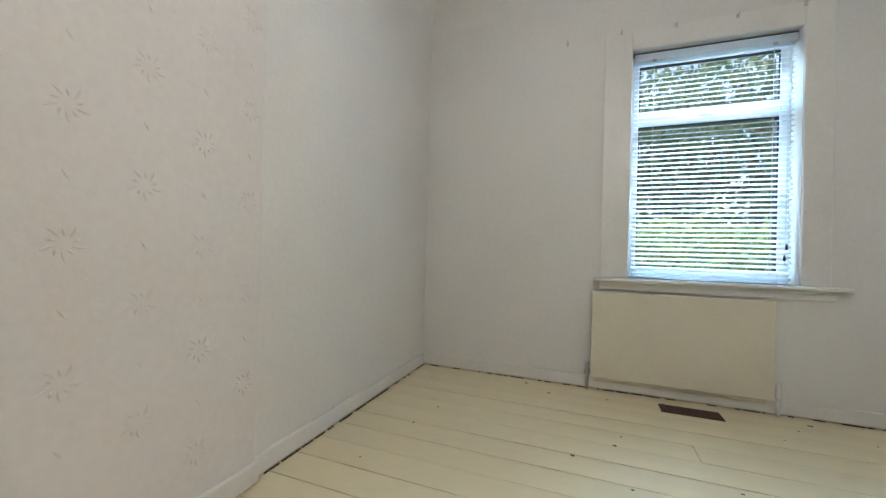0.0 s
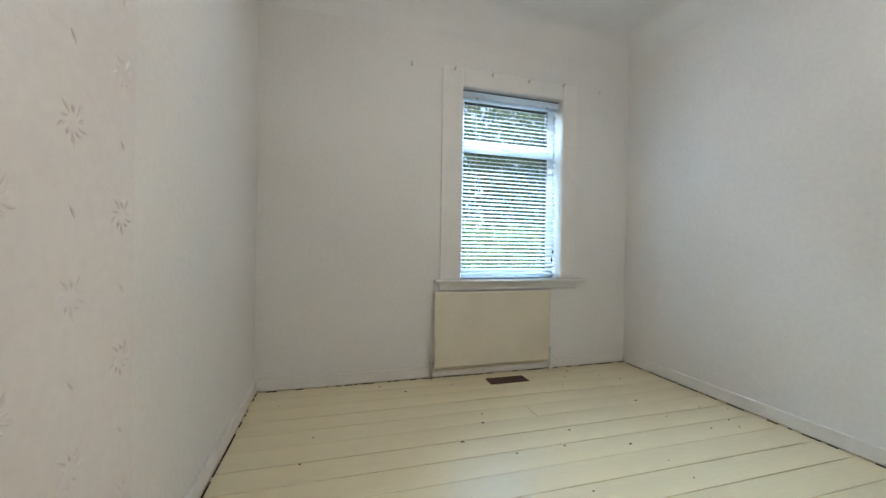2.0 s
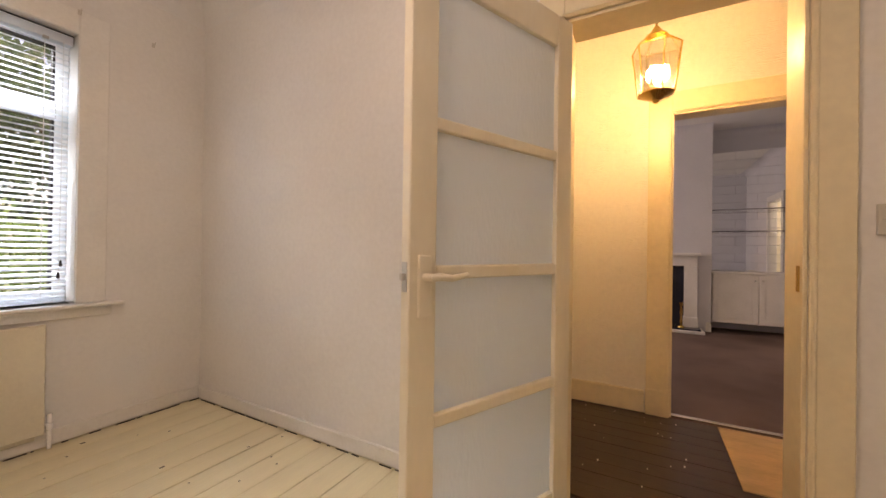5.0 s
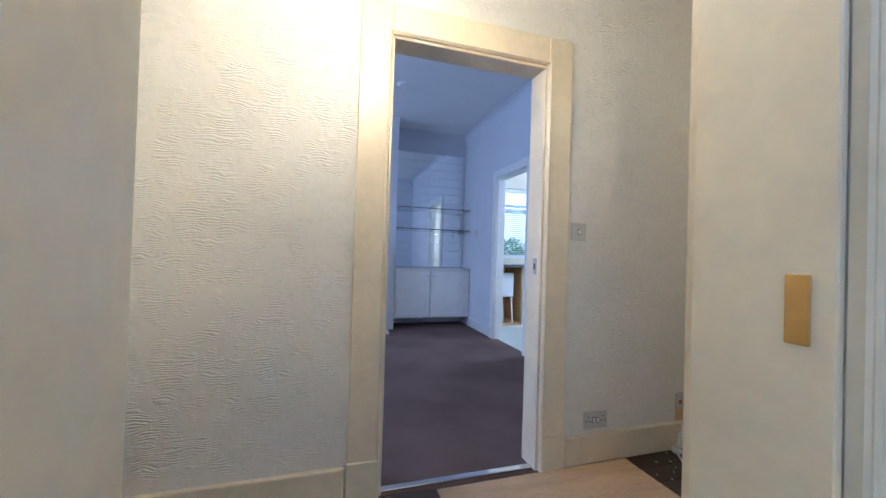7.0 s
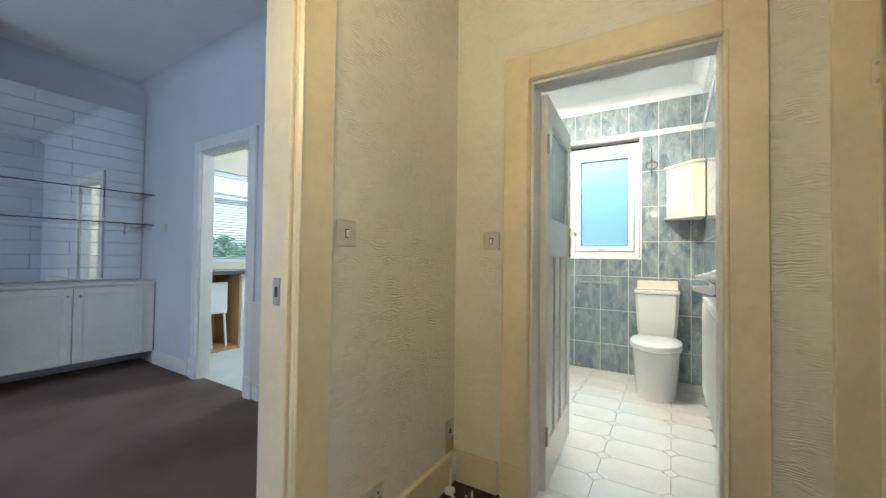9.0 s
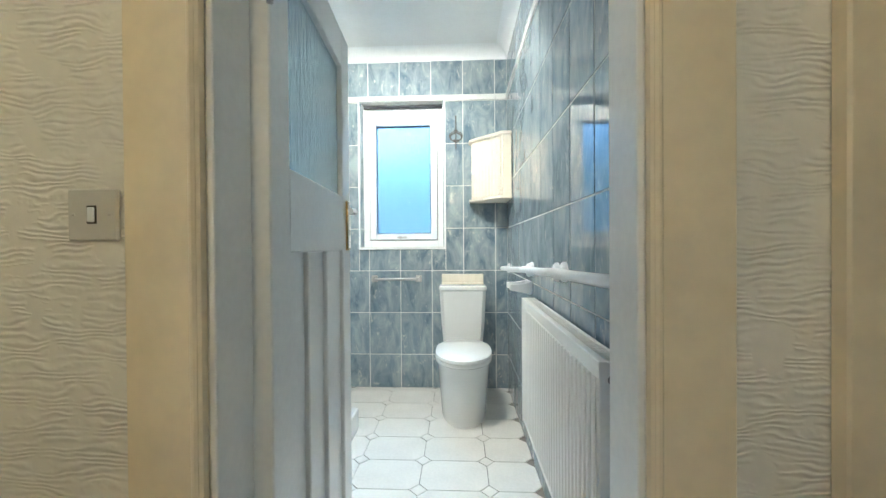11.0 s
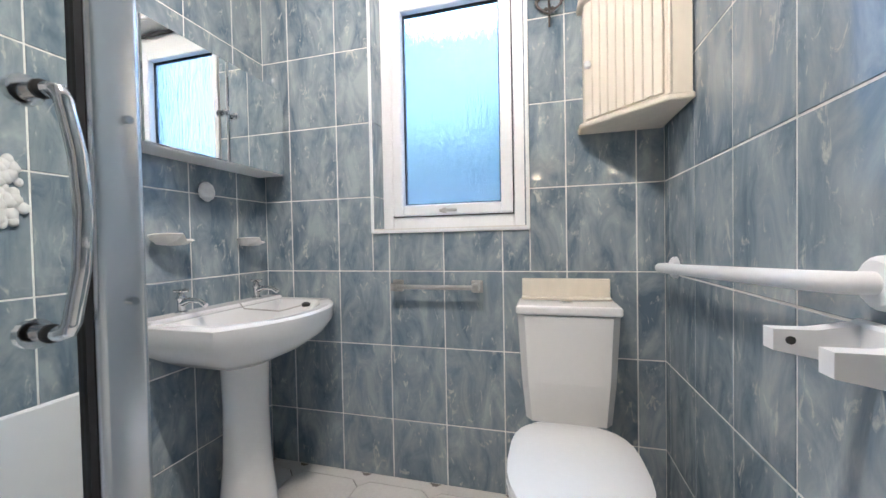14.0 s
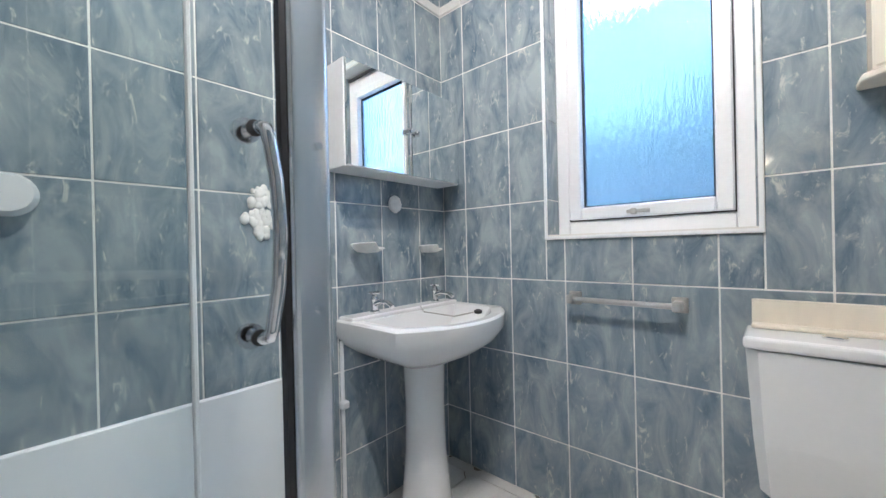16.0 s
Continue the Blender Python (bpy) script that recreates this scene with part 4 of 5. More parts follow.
part("knob", lathe([(0.004, 1.66), (0.011, 1.665), (0.013, 1.675), (0.009, 1.685)], kq.x, kq.y, 12), CERAMIC, cdoor, smooth=True)

# iron wall hook
ih = thing("wall_hook", (2.20, -4.13, 1.95), "scrolled iron wall hook on the tiles", "hook")
for dx in (-1, 0, 1):
    pts = [(2.20 + dx * 0.045 * math.sin(a) * (1 if a < 2.6 else 0.6), -4.128, 1.93 + 0.10 * a / 3.6 if dx else 1.88 + 0.26 * a / 3.6) for a in [0.3 * k for k in range(13)]]
    part("scroll", tb(pts, 0.0045, 6), IRON, ih, smooth=True)
part("peg", tb([(2.20, -4.13, 1.93), (2.20, -4.09, 1.91), (2.20, -4.075, 1.935)], 0.005, 6), IRON, ih)
for s in (-1, 1):
    part("curl", tb([(2.20 + s * (0.01 + 0.04 * math.sin(a)), -4.126, 1.98 + 0.035 * math.cos(a)) for a in [0.35 * k for k in range(12)]], 0.004, 6), IRON, ih, smooth=True)

# basin in the corner beside the shower
basin = thing("basin", (3.35, -3.82, 0.0), "white ceramic pedestal wash basin", "basin")


def bowl(y0, y1, x0, z, xb=3.535, bulge=0.13, n=24):
    """A basin outline: straight sides out from the wall at xb, a bowed front reaching x0."""
    xs, mid, half = x0 + bulge, (y0 + y1) / 2, (y1 - y0) / 2
    front = [(x0 + bulge * abs(-1 + 2 * k / n) ** 2.2, mid + half * (-1 + 2 * k / n), z) for k in range(n + 1)]
    return [(xb, y0, z), ((xb + xs) / 2, y0, z)] + front + [((xb + xs) / 2, y1, z), (xb, y1, z)]


B0, B1 = -4.135, -3.495
part("bowl", loft([bowl(-3.93, -3.68, 3.26, 0.610, bulge=0.06), bowl(-4.03, -3.60, 3.16, 0.655, bulge=0.09), bowl(-4.10, -3.525, 3.085, 0.705), bowl(B0, B1, 3.062, 0.745), bowl(B0, B1, 3.058, 0.798), bowl(B0 + 0.008, B1 - 0.008, 3.068, 0.806), bowl(B0 + 0.045, B1 - 0.045, 3.105, 0.803, xb=3.43), bowl(B0 + 0.09, B1 - 0.09, 3.15, 0.745, xb=3.41, bulge=0.10), bowl(-3.92, -3.72, 3.24, 0.690, xb=3.37, bulge=0.05)]), CERAMIC, basin, smooth=True)
part("splash_ledge", bx(3.445, 3.536, B0 + 0.01, B1 - 0.01, 0.790, 0.818, bev=0.008, seg=2), CERAMIC, basin)
part("pedestal", lathe([(0.105, 0.0), (0.10, 0.05), (0.082, 0.25), (0.078, 0.45), (0.085, 0.645)], 3.35, -3.785, 24, 1.0, 1.05), CERAMIC, basin, smooth=True)
part("overflow", bx(3.436, 3.441, -3.84, -3.79, 0.770, 0.783), DARK, basin)
part("waste_trap", tb([(3.45, -3.68, 0.635), (3.45, -3.68, 0.675)], 0.02, 10), DARK, basin)
for y, nm in ((-3.64, "hot"), (-4.0, "cold")):
    tap = thing("tap", (3.48, y, 0.818), "chrome cross-head pillar tap on the basin", "tap", "basin taps")
    part("body", lathe([(0.020, 0.818), (0.020, 0.825), (0.012, 0.830), (0.013, 0.865), (0.018, 0.873), (0.012, 0.883), (0.008, 0.897)], 3.48, y, 14), METAL, tap, smooth=True)
    part("spout", tb([(3.48, y, 0.853), (3.44, y, 0.867), (3.395, y, 0.865), (3.37, y, 0.850)], [0.012, 0.010, 0.009, 0.009], 10), METAL, tap, smooth=True)
    for a in (0.4, 0.4 + math.pi / 2):
        part("cross_arm", tb([(3.48 - 0.024 * math.cos(a), y - 0.024 * math.sin(a), 0.899), (3.48 + 0.024 * math.cos(a), y + 0.024 * math.sin(a), 0.899)], [0.006, 0.005], 8), METAL, tap)
plug = thing("basin_plug", (3.40, -3.9, 0.815), "black plug on a ball chain over the rim", "plug")
part("chain", tb([(3.45, -3.87, 0.821), (3.36, -3.80, 0.811), (3.28, -3.90, 0.785), (3.22, -3.96, 0.800)], 0.0025, 6), STEEL, plug)
part("plug", lathe([(0.016, 0.795), (0.018, 0.807), (0.006, 0.813)], 3.205, -3.97, 12), DARK, plug)

# mirror cabinet over the basin
mc = thing("mirror_cabinet", (3.46, -3.78, 1.37), "white bathroom cabinet with two mirror doors", "cabinet")
part("body", bx(3.40, 3.535, -4.095, -3.46, 1.375, 1.765, bev=0.003), UPVC, mc)
for a, b in ((-4.093, -3.782), (-3.774, -3.462)):
    dr = part("door", bx(3.388, 3.399, a, b, 1.378, 1.762, bev=0.003), MIRROR, mc, "bevelled mirror door")
    yk = -3.80 if a < -4 else -3.755
    part("knob", lathe([(0.010, 1.545), (0.013, 1.555), (0.010, 1.565)], 3.374, yk, 12), METAL, dr, smooth=True)
    part("knob_stem", tb([(3.376, yk, 1.555), (3.389, yk, 1.555)], 0.005, 8), METAL, dr)


def shell_dish(c, s=1.0):
    x, y, z = c
    t = thing("soap_dish", c, "white scallop-shell soap dish on the tiles", "soap dish", "shell soap dishes")
    rings = []
    for r, dz in ((0.25, -0.022), (0.7, -0.014), (1.0, 0.004), (0.94, 0.008), (0.6, -0.004)):
        rings.append([(x - (0.05 + 0.05 * math.cos(a)) * r * s - 0.0, y + 0.075 * s * r * math.sin(a) * (1 + 0.05 * math.cos(9 * a)), z + dz * s + 0.012 * s * math.cos(a * 0.5) * r) for a in [2 * math.pi * k / 36 for k in range(36)]])
    part("shell", loft(rings), PLASTER, t, smooth=True)
    part("fixing", bx(x - 0.02, x, y - 0.03 * s, y + 0.03 * s, z - 0.02, z + 0.012, bev=0.005), PLASTER, t)


shell_dish((3.535, -3.62, 1.085))
shell_dish((3.535, -3.99, 1.075), 0.9)
orn = built("shell_ornament", lathe([(0.008, 1.235), (0.03, 1.25), (0.036, 1.275), (0.028, 1.30), (0.01, 1.312)], 3.525, -3.80, 16, 0.5, 1.0), PLASTER, "small white shell ornament stuck to the tiles", "ornament", kind="")

# figurine plaque: one plain shape
bm = bmesh.new()
for k in range(80):
    u, v = random.gauss(0, 0.42), random.uniform(-1, 1)
    r_ = random.uniform(0.007, 0.015)
    bmesh.ops.create_icosphere(bm, subdivisions=2, radius=r_, matrix=Matrix.Translation((3.535, -3.22 + 0.046 * max(-1, min(1, u)) * (1.15 - 0.6 * abs(v + 0.2)), 1.205 + 0.085 * v)) @ Matrix.Diagonal((0.7, 1, 1.25, 1)))
built("wall_plaque", bm, PLASTER, "white plaster figurine plaque on the shower tiles", "plaque", kind="", smooth=True)

# shower enclosure
sh = thing("shower_enclosure", (2.83, -3.0, 0.0), "framed glass shower enclosure with chrome profiles", "shower")
part("tray", bx(2.80, 3.534, -3.46, -1.91, 0.004, 0.14, bev=0.01, seg=2), CERAMIC, sh, "white shower tray")
part("wall_upstand", bx(3.515, 3.5345, -3.44, -1.92, 0.14, 0.645, bev=0.004), UPVC, sh, "white waterproof wall panel")
part("corner_post", bx(2.808, 2.848, -3.038, -2.966, 0.14, 1.98, bev=0.014, seg=4), SATIN, sh, "polished chrome post", True)
part("post_seal", bx(2.816, 2.834, -2.966, -2.957, 0.14, 1.98), SEAL, sh)
part("top_profile", bx(2.815, 2.845, -2.963, -1.91, 1.95, 1.98, bev=0.004), METAL, sh)
part("bottom_profile", bx(2.815, 2.845, -2.963, -1.91, 0.14, 0.165, bev=0.004), METAL, sh)
part("wall_profile", bx(2.815, 2.845, -1.935, -1.91, 0.165, 1.95), METAL, sh)
for a, b, x in ((-2.963, -2.42, 2.822), (-2.84, -1.935, 2.834)):
    p = part("glass_panel", bx(x, x + 0.006, a, b, 0.165, 1.95), SHOWER_GLASS, sh)
    p.visible_shadow = False
# white strip paints in the highlight along the panel's polished edge
part("glass_edge", bx(2.832, 2.842, -2.847, -2.840, 0.165, 1.95, bev=0.002), UPVC, sh, "white strip for the highlight along the polished glass edge")
back = bx(-0.003, 0.003, 0, 1, 0.14, 1.95)
v0, v1 = Vector((2.836, -3.035, 0)), Vector((3.53, -3.455, 0))
bmesh.ops.transform(back, matrix=Matrix.Translation(v0) @ Matrix.Rotation(math.atan2(v1.y - v0.y, v1.x - v0.x) - math.pi / 2, 4, "Z") @ Matrix.Diagonal((1, (v1 - v0).length, 1, 1)), verts=back.verts[:])
p = part("return_panel", back, SHOWER_GLASS, sh)
p.visible_shadow = False
part("door_handle", tb([(2.822, -2.906, 1.244), (2.785, -2.914, 1.244), (2.776, -2.916, 1.241), (2.772, -2.918, 1.232), (2.763, -2.924, 1.17), (2.759, -2.926, 1.10), (2.763, -2.924, 1.03), (2.772, -2.918, 0.969), (2.776, -2.916, 0.960), (2.785, -2.914, 0.957), (2.822, -2.906, 0.957)], 0.0095, 12), METAL, sh, "bowed chrome door handle", True)
for z in (0.957, 1.244):
    part("handle_rose", tb([(2.822, -2.906, z), (2.812, -2.906, z)], 0.018, 14), METAL, sh)
    part("handle_ring", tb([(2.796, -2.910, z), (2.792, -2.910, z)], 0.0115, 12), DARK, sh, "dark ring on the handle")
for z in (0.98, 1.24):
    part("post_bolt", tb([(2.85, -3.01, z), (2.80, -3.01, z)], 0.006, 8), METAL, sh)
val = thing("shower_control", (3.53, -2.675, 1.215), "white round shower control on the tiles", "shower control")
part("dial", tb([(3.535, -2.675, 1.215), (3.50, -2.675, 1.215)], [0.05, 0.04], 20), UPVC, val)
pipe = thing("waste_pipe", (3.5, -3.51, 0), "white plastic pipe down the tiled wall", "pipe")
part("pipe", tb([(3.525, -3.51, 0.006), (3.525, -3.51, 0.72)], 0.008, 10), UPVC, pipe)
part("clip", bx(3.505, 3.535, -3.53, -3.495, 0.46, 0.49, bev=0.006), UPVC, pipe)

# grab rails on the side wall
for y0, y1, z0, z1 in ((-4.02, -3.22, 0.955, 0.992), (-3.13, -2.642, 1.002, 1.021), (-2.54, -2.0, 1.028, 1.045)):
    gr = thing("grab_rail", (1.81, (y0 + y1) / 2, z0), "white plastic-coated grab rail along the tiles", "grab rail", "grab rails")
    part("bar", tb([(1.806, y0, z0), (1.84, y0 + 0.003, z0), (1.857, y0 + 0.018, z0), (1.862, y0 + 0.04, z0 + 0.001), (1.862, (y0 + y1) / 2, (z0 + z1) / 2), (1.862, y1 - 0.04, z1 - 0.001), (1.857, y1 - 0.018, z1), (1.84, y1 - 0.003, z1), (1.806, y1, z1)], 0.0155, 16), UPVC, gr, smooth=True)
    for y, z in ((y0, z0), (y1, z1)):
        part("flange", tb([(1.802, y, z), (1.812, y, z), (1.818, y, z)], [0.037, 0.036, 0.030], 20), UPVC, gr, smooth=True)
holder = thing("toilet_roll_holder", (1.83, -3.2, 0.9), "white plastic toilet roll holder below the rail", "roll holder")
part("back", bx(1.804, 1.822, -3.26, -3.12, 0.875, 0.94, bev=0.008, seg=2), UPVC, holder)
for y in (-3.26, -3.145):
    part("arm", loft([[(x, y + dy, z) for dy, z in ((0, lo), (0.025, lo), (0.025, hi), (0, hi))] for x, lo, hi in ((1.815, 0.872, 0.935), (1.87, 0.885, 0.925), (1.92, 0.895, 0.925))]), UPVC, holder, smooth=True)
part("screw", tb([(1.90, -3.235, 0.91), (1.90, -3.233, 0.91)], 0.006, 8), DARK, holder)

# bathroom radiator
br = thing("radiator", (1.85, -2.75, 0.14), "ribbed white panel radiator on the tiled wall", "radiator")
RY0, RY1 = -3.03, -2.03
part("panel", bx(1.862, 1.872, RY0, RY1, 0.27, 0.862, bev=0.004), RADIATOR_WHITE, br)
part("back_panel", bx(1.808, 1.816, RY0, RY1, 0.27, 0.862, bev=0.003), RADIATOR_WHITE, br)
n_ribs = 30
for k in range(n_ribs):
    y = RY0 + 0.03 + k * (RY1 - RY0 - 0.06) / (n_ribs - 1)
    part("rib", bx(1.8715, 1.880, y - 0.010, y + 0.010, 0.31, 0.83, bev=0.004), RADIATOR_WHITE, br)
part("top_grille", box(bx(1.812, 1.820, RY0, RY1, 0.858, 0.870, bev=0.002), 1.856, 1.876, RY0, RY1, 0.858, 0.870, bev=0.002), RADIATOR_WHITE, br)
for k in range(72):
    y = RY0 + 0.01 + k * (RY1 - RY0 - 0.02) / 71
    part("grille_bar", bx(1.820, 1.856, y - 0.0025, y + 0.0025, 0.859, 0.867), RADIATOR_WHITE, br)
for y in (RY0 - 0.004, RY1):
    part("side_panel", bx(1.810, 1.876, y, y + 0.004, 0.27, 0.870, bev=0.001), RADIATOR_WHITE, br)
part("air_valve", tb([(1.845, RY1 + 0.004, 0.83), (1.845, RY1 + 0.016, 0.83)], 0.012, 12), DARK, br)
part("valve", lathe([(0.010, 0.003), (0.010, 0.22), (0.018, 0.23), (0.018, 0.30), (0.012, 0.31)], 1.845, RY1 + 0.04, 12), STEEL, br, smooth=True)
part("tail_pipe", tb([(1.845, RY1 + 0.04, 0.285), (1.845, RY1 - 0.005, 0.285)], 0.008, 8), STEEL, br)

# ceiling spots
sp = thing("spot_bar", (2.62, -2.85, 2.66), "chrome ceiling bar with three small spotlights", "ceiling light")
part("bar", bx(2.50, 2.74, -2.945, -2.915, 2.635, 2.66, bev=0.004), METAL, sp)
for eye, aim, _ in SPOTS:
    d, e = Vector(aim).normalized(), Vector(eye)
    part("stem", tb([(e.x, e.y, 2.636), e], 0.006, 8), METAL, sp)
    hd = part("spot_head", tb([e - d * 0.02, e + d * 0.02, e + d * 0.07], [0.014, 0.022, 0.028], 14), METAL, sp, smooth=True)
    part("lens", tb([e + d * 0.0705, e + d * 0.073], 0.024, 14), SPOT_GLOW, hd, "lit lens")

# ---- living room ----
cup = thing("alcove_cupboard", (6.6, -1.3, 0.1), "white two-door alcove cupboard hung above the carpet", "cupboard")
part("body", bx(6.46, 6.79, -1.84, -0.74, 0.13, 0.80), TRIM_WHITE, cup)
part("end_filler", bx(6.455, 6.79, -1.84, -1.74, 0.13, 0.80, bev=0.003), TRIM_WHITE, cup)
for a, b in ((-1.735, -1.245), (-1.235, -0.745)):
    dd = part("door", bx(6.438, 6.458, a, b, 0.14, 0.79, bev=0.003), TRIM_WHITE, cup)
    for r in ((a, a + 0.06, 0.14, 0.79), (b - 0.06, b, 0.14, 0.79), (a + 0.06, b - 0.06, 0.14, 0.20), (a + 0.06, b - 0.06, 0.73, 0.79)):
        part("door_frame", bx(6.430, 6.439, *r, bev=0.002), TRIM_WHITE, dd)
    part("knob", tb([(6.43, b - 0.035 if a < -1.3 else a + 0.035, 0.72), (6.41, b - 0.035 if a < -1.3 else a + 0.035, 0.72)], [0.006, 0.011], 10), METAL, dd)
part("worktop", bx(6.43, 6.795, -1.845, -0.735, 0.80, 0.825, bev=0.004), TRIM_WHITE, cup)
for z in (1.38, 1.68):
    s = thing("glass_shelf", (6.66, -1.3, z), "clear glass alcove shelf on small brackets", "shelf", "glass alcove shelves")
    part("shelf", bx(6.50, 6.79, -1.84, -0.73, z, z + 0.010, bev=0.002), CLEAR, s)
    part("front_edge", bx(6.497, 6.4995, -1.84, -0.73, z, z + 0.010), DARK, s, "dark polished shelf edge")
    for y in (-1.80, -0.78):
        part("bracket", tb([(6.785, y, z - 0.02), (6.60, y, z - 0.008)], 0.005, 6), METAL, s)
mir = thing("mirror_tiles", (6.79, -1.3, 1.7), "alcove back covered with long mirror tiles", "mirror")
for r in range(14):
    z = 0.835 + r * 0.122
    for c in range(2):
        off = 0.25 if r % 2 else 0.0
        y0 = -1.84 + (0 if c == 0 else 0.55 + off)
        y1 = -1.84 + 0.55 + off - 0.003 if c == 0 else -0.735
        part("mirror_tile", bx(6.789, 6.7985, y0, y1, z, z + 0.119), MIRROR, mir)
fp = thing("fireplace", (6.2, -0.1, 0), "white timber fire surround with black tiled insert", "fireplace")
part("back_panel", bx(6.335, 6.358, -0.40, 0.62, 0.06, 0.90), SLATE, fp, "glossy blue-black tiles")
for a, b in ((-0.55, -0.40), (0.62, 0.77)):
    part("pilaster", bx(6.24, 6.355, a, b, 0.06, 0.90, bev=0.004), TRIM_WHITE, fp)
    part("pilaster_block", bx(6.225, 6.34, a - 0.01, b + 0.01, 0.06, 0.20, bev=0.005), TRIM_WHITE, fp)
part("frieze", bx(6.25, 6.356, -0.55, 0.77, 0.90, 1.04, bev=0.004), TRIM_WHITE, fp)
part("mantel", bx(6.16, 6.357, -0.58, 0.86, 1.04, 1.08, bev=0.008, seg=2), TRIM_WHITE, fp)
part("brass_frame", box(box(bx(6.315, 6.335, -0.25, -0.21, 0.06, 0.70, bev=0.004), 6.315, 6.335, 0.43, 0.47, 0.06, 0.70, bev=0.004), 6.315, 6.335, -0.21, 0.43, 0.65, 0.70, bev=0.004), BRASS, fp)
part("firebox", bx(6.318, 6.334, -0.21, 0.43, 0.06, 0.65), DARK, fp)
part("hearth", bx(6.05, 6.357, -0.62, 0.88, 0.002, 0.04, bev=0.006), TRIM_WHITE, fp)
part("hearth_slab", bx(6.08, 6.334, -0.58, 0.84, 0.04, 0.06, bev=0.004), SLATE, fp)
for y in (-0.36, -0.15):
    cs = thing("brass_candlestick", (6.20, y, 0.06), "turned brass candlestick on the hearth", "candlestick", "brass hearth ornaments")
    part("stem", lathe([(0.045, 0.06), (0.04, 0.075), (0.012, 0.09), (0.02, 0.15), (0.010, 0.20), (0.020, 0.26), (0.012, 0.34), (0.022, 0.36), (0.028, 0.40)], 6.20, y, 16), BRASS, cs, smooth=True)
sd = thing("smoke_alarm", (4.62, -0.44, 2.85), "round white smoke alarm on the ceiling", "smoke alarm")
part("body", lathe([(0.055, 2.849), (0.055, 2.83), (0.04, 2.815)], 5.30, -0.55, 20), UPVC, sd)
plate("light_switch", "white switch on the living room wall near the kitchen", (6.28, -1.85, 1.35), "y", 1, 0.088, 0.088, [0])
lr = thing("radiator", (4.3, -1.8, 0.1), "white radiator beside the kitchen door", "radiator")
part("panel", bx(3.7, 4.70, -1.80, -1.78, 0.15, 0.75, bev=0.005), RADIATOR, lr)
part("back_panel", bx(3.7, 4.70, -1.845, -1.82, 0.15, 0.75, bev=0.003), RADIATOR, lr)
hs = thing("wall_socket", (4.70, -1.83, 0.08), "white socket near the skirting", "socket")
part("plate", bx(4.655, 4.725, -1.828, -1.819, 0.03, 0.12, bev=0.002), UPVC, hs)

# living room and kitchen windows
w3 = thing("window_3", (4.9, 3.1, 0.9), "white living room window", "window", kind="structure")
part("window_frame", box(box(box(bx(4.0, 4.05, 3.06, 3.12, 0.9, 2.25), 5.75, 5.8, 3.06, 3.12, 0.9, 2.25), 4.05, 5.75, 3.06, 3.12, 0.9, 0.95), 4.05, 5.75, 3.06, 3.12, 2.2, 2.25), UPVC, w3)
w5 = thing("window_5", (-0.5, -4.2, 0.95), "white side room window", "window", kind="structure")
part("window_frame", box(box(box(box(bx(-1.35, -1.29, -4.21, -4.15, 0.95, 2.15), 0.29, 0.35, -4.21, -4.15, 0.95, 2.15), -1.29, 0.29, -4.21, -4.15, 0.95, 1.01), -1.29, 0.29, -4.21, -4.15, 2.09, 2.15), -0.53, -0.47, -4.21, -4.15, 1.01, 2.09), UPVC, w5)
w4 = thing("window_4", (6.97, -2.9, 1.0), "white kitchen window with a slatted blind", "window", kind="structure")
part("window_frame", box(box(box(box(bx(6.94, 7.0, -3.35, -3.29, 1.0, 2.15), 6.94, 7.0, -2.51, -2.45, 1.0, 2.15), 6.94, 7.0, -3.29, -2.51, 1.0, 1.06), 6.94, 7.0, -3.29, -2.51, 2.09, 2.15), 6.94, 7.0, -3.29, -2.51, 1.75, 1.81), UPVC, w4)
p = part("pane", bx(6.966, 6.972, -3.29, -2.51, 1.06, 2.09), CLEAR, w4)
p.visible_shadow = False
kb = thing("venetian_blind", (6.92, -2.9, 2.1), "white slatted blind in the kitchen window", "blind")
for k in range(24):
    b = bx(-0.014, 0.014, -0.42, 0.42, -0.0006, 0.0006)
    bmesh.ops.transform(b, matrix=pose(6.925, -2.9, 1.05 + k * 0.033, 0, 20, 0), verts=b.verts[:])
    part("slat", b, BLIND, kb)
part("headrail", bx(6.90, 6.94, -3.33, -2.47, 1.84, 1.88), BLIND, kb)
kc = thing("kitchen_unit", (6.6, -2.43, 0), "oak kitchen base unit, its front open", "kitchen unit")
part("side", bx(6.35, 6.89, -2.22, -2.20, 0.003, 0.87), OAK, kc)
part("side", bx(6.35, 6.89, -2.66, -2.64, 0.003, 0.87), OAK, kc)
part("back", bx(6.87, 6.89, -2.64, -2.22, 0.003, 0.87), OAK, kc)
part("plinth", bx(6.37, 6.87, -2.64, -2.22, 0.003, 0.04), OAK, kc)
kw = built("worktop", bx(6.30, 6.895, -3.9, -2.1, 0.87, 0.91, bev=0.004), WORKTOP, "dark kitchen worktop over the units", "worktop", kind="")
kc2 = thing("kitchen_unit", (6.6, -3.0, 0), "white kitchen base unit beside the open oak unit", "kitchen unit")
part("body", bx(6.37, 6.89, -3.3, -2.664, 0.003, 0.87, bev=0.003), UPVC, kc2)
part("door", bx(6.35, 6.369, -3.298, -2.668, 0.10, 0.86, bev=0.003), UPVC, kc2)
fs = thing("folding_stool", (6.5, -2.45, 0), "folded white stool leaning inside the oak unit", "stool")
part("seat", bx(6.44, 6.47, -2.56, -2.36, 0.42, 0.78, bev=0.012, seg=2), UPVC, fs)
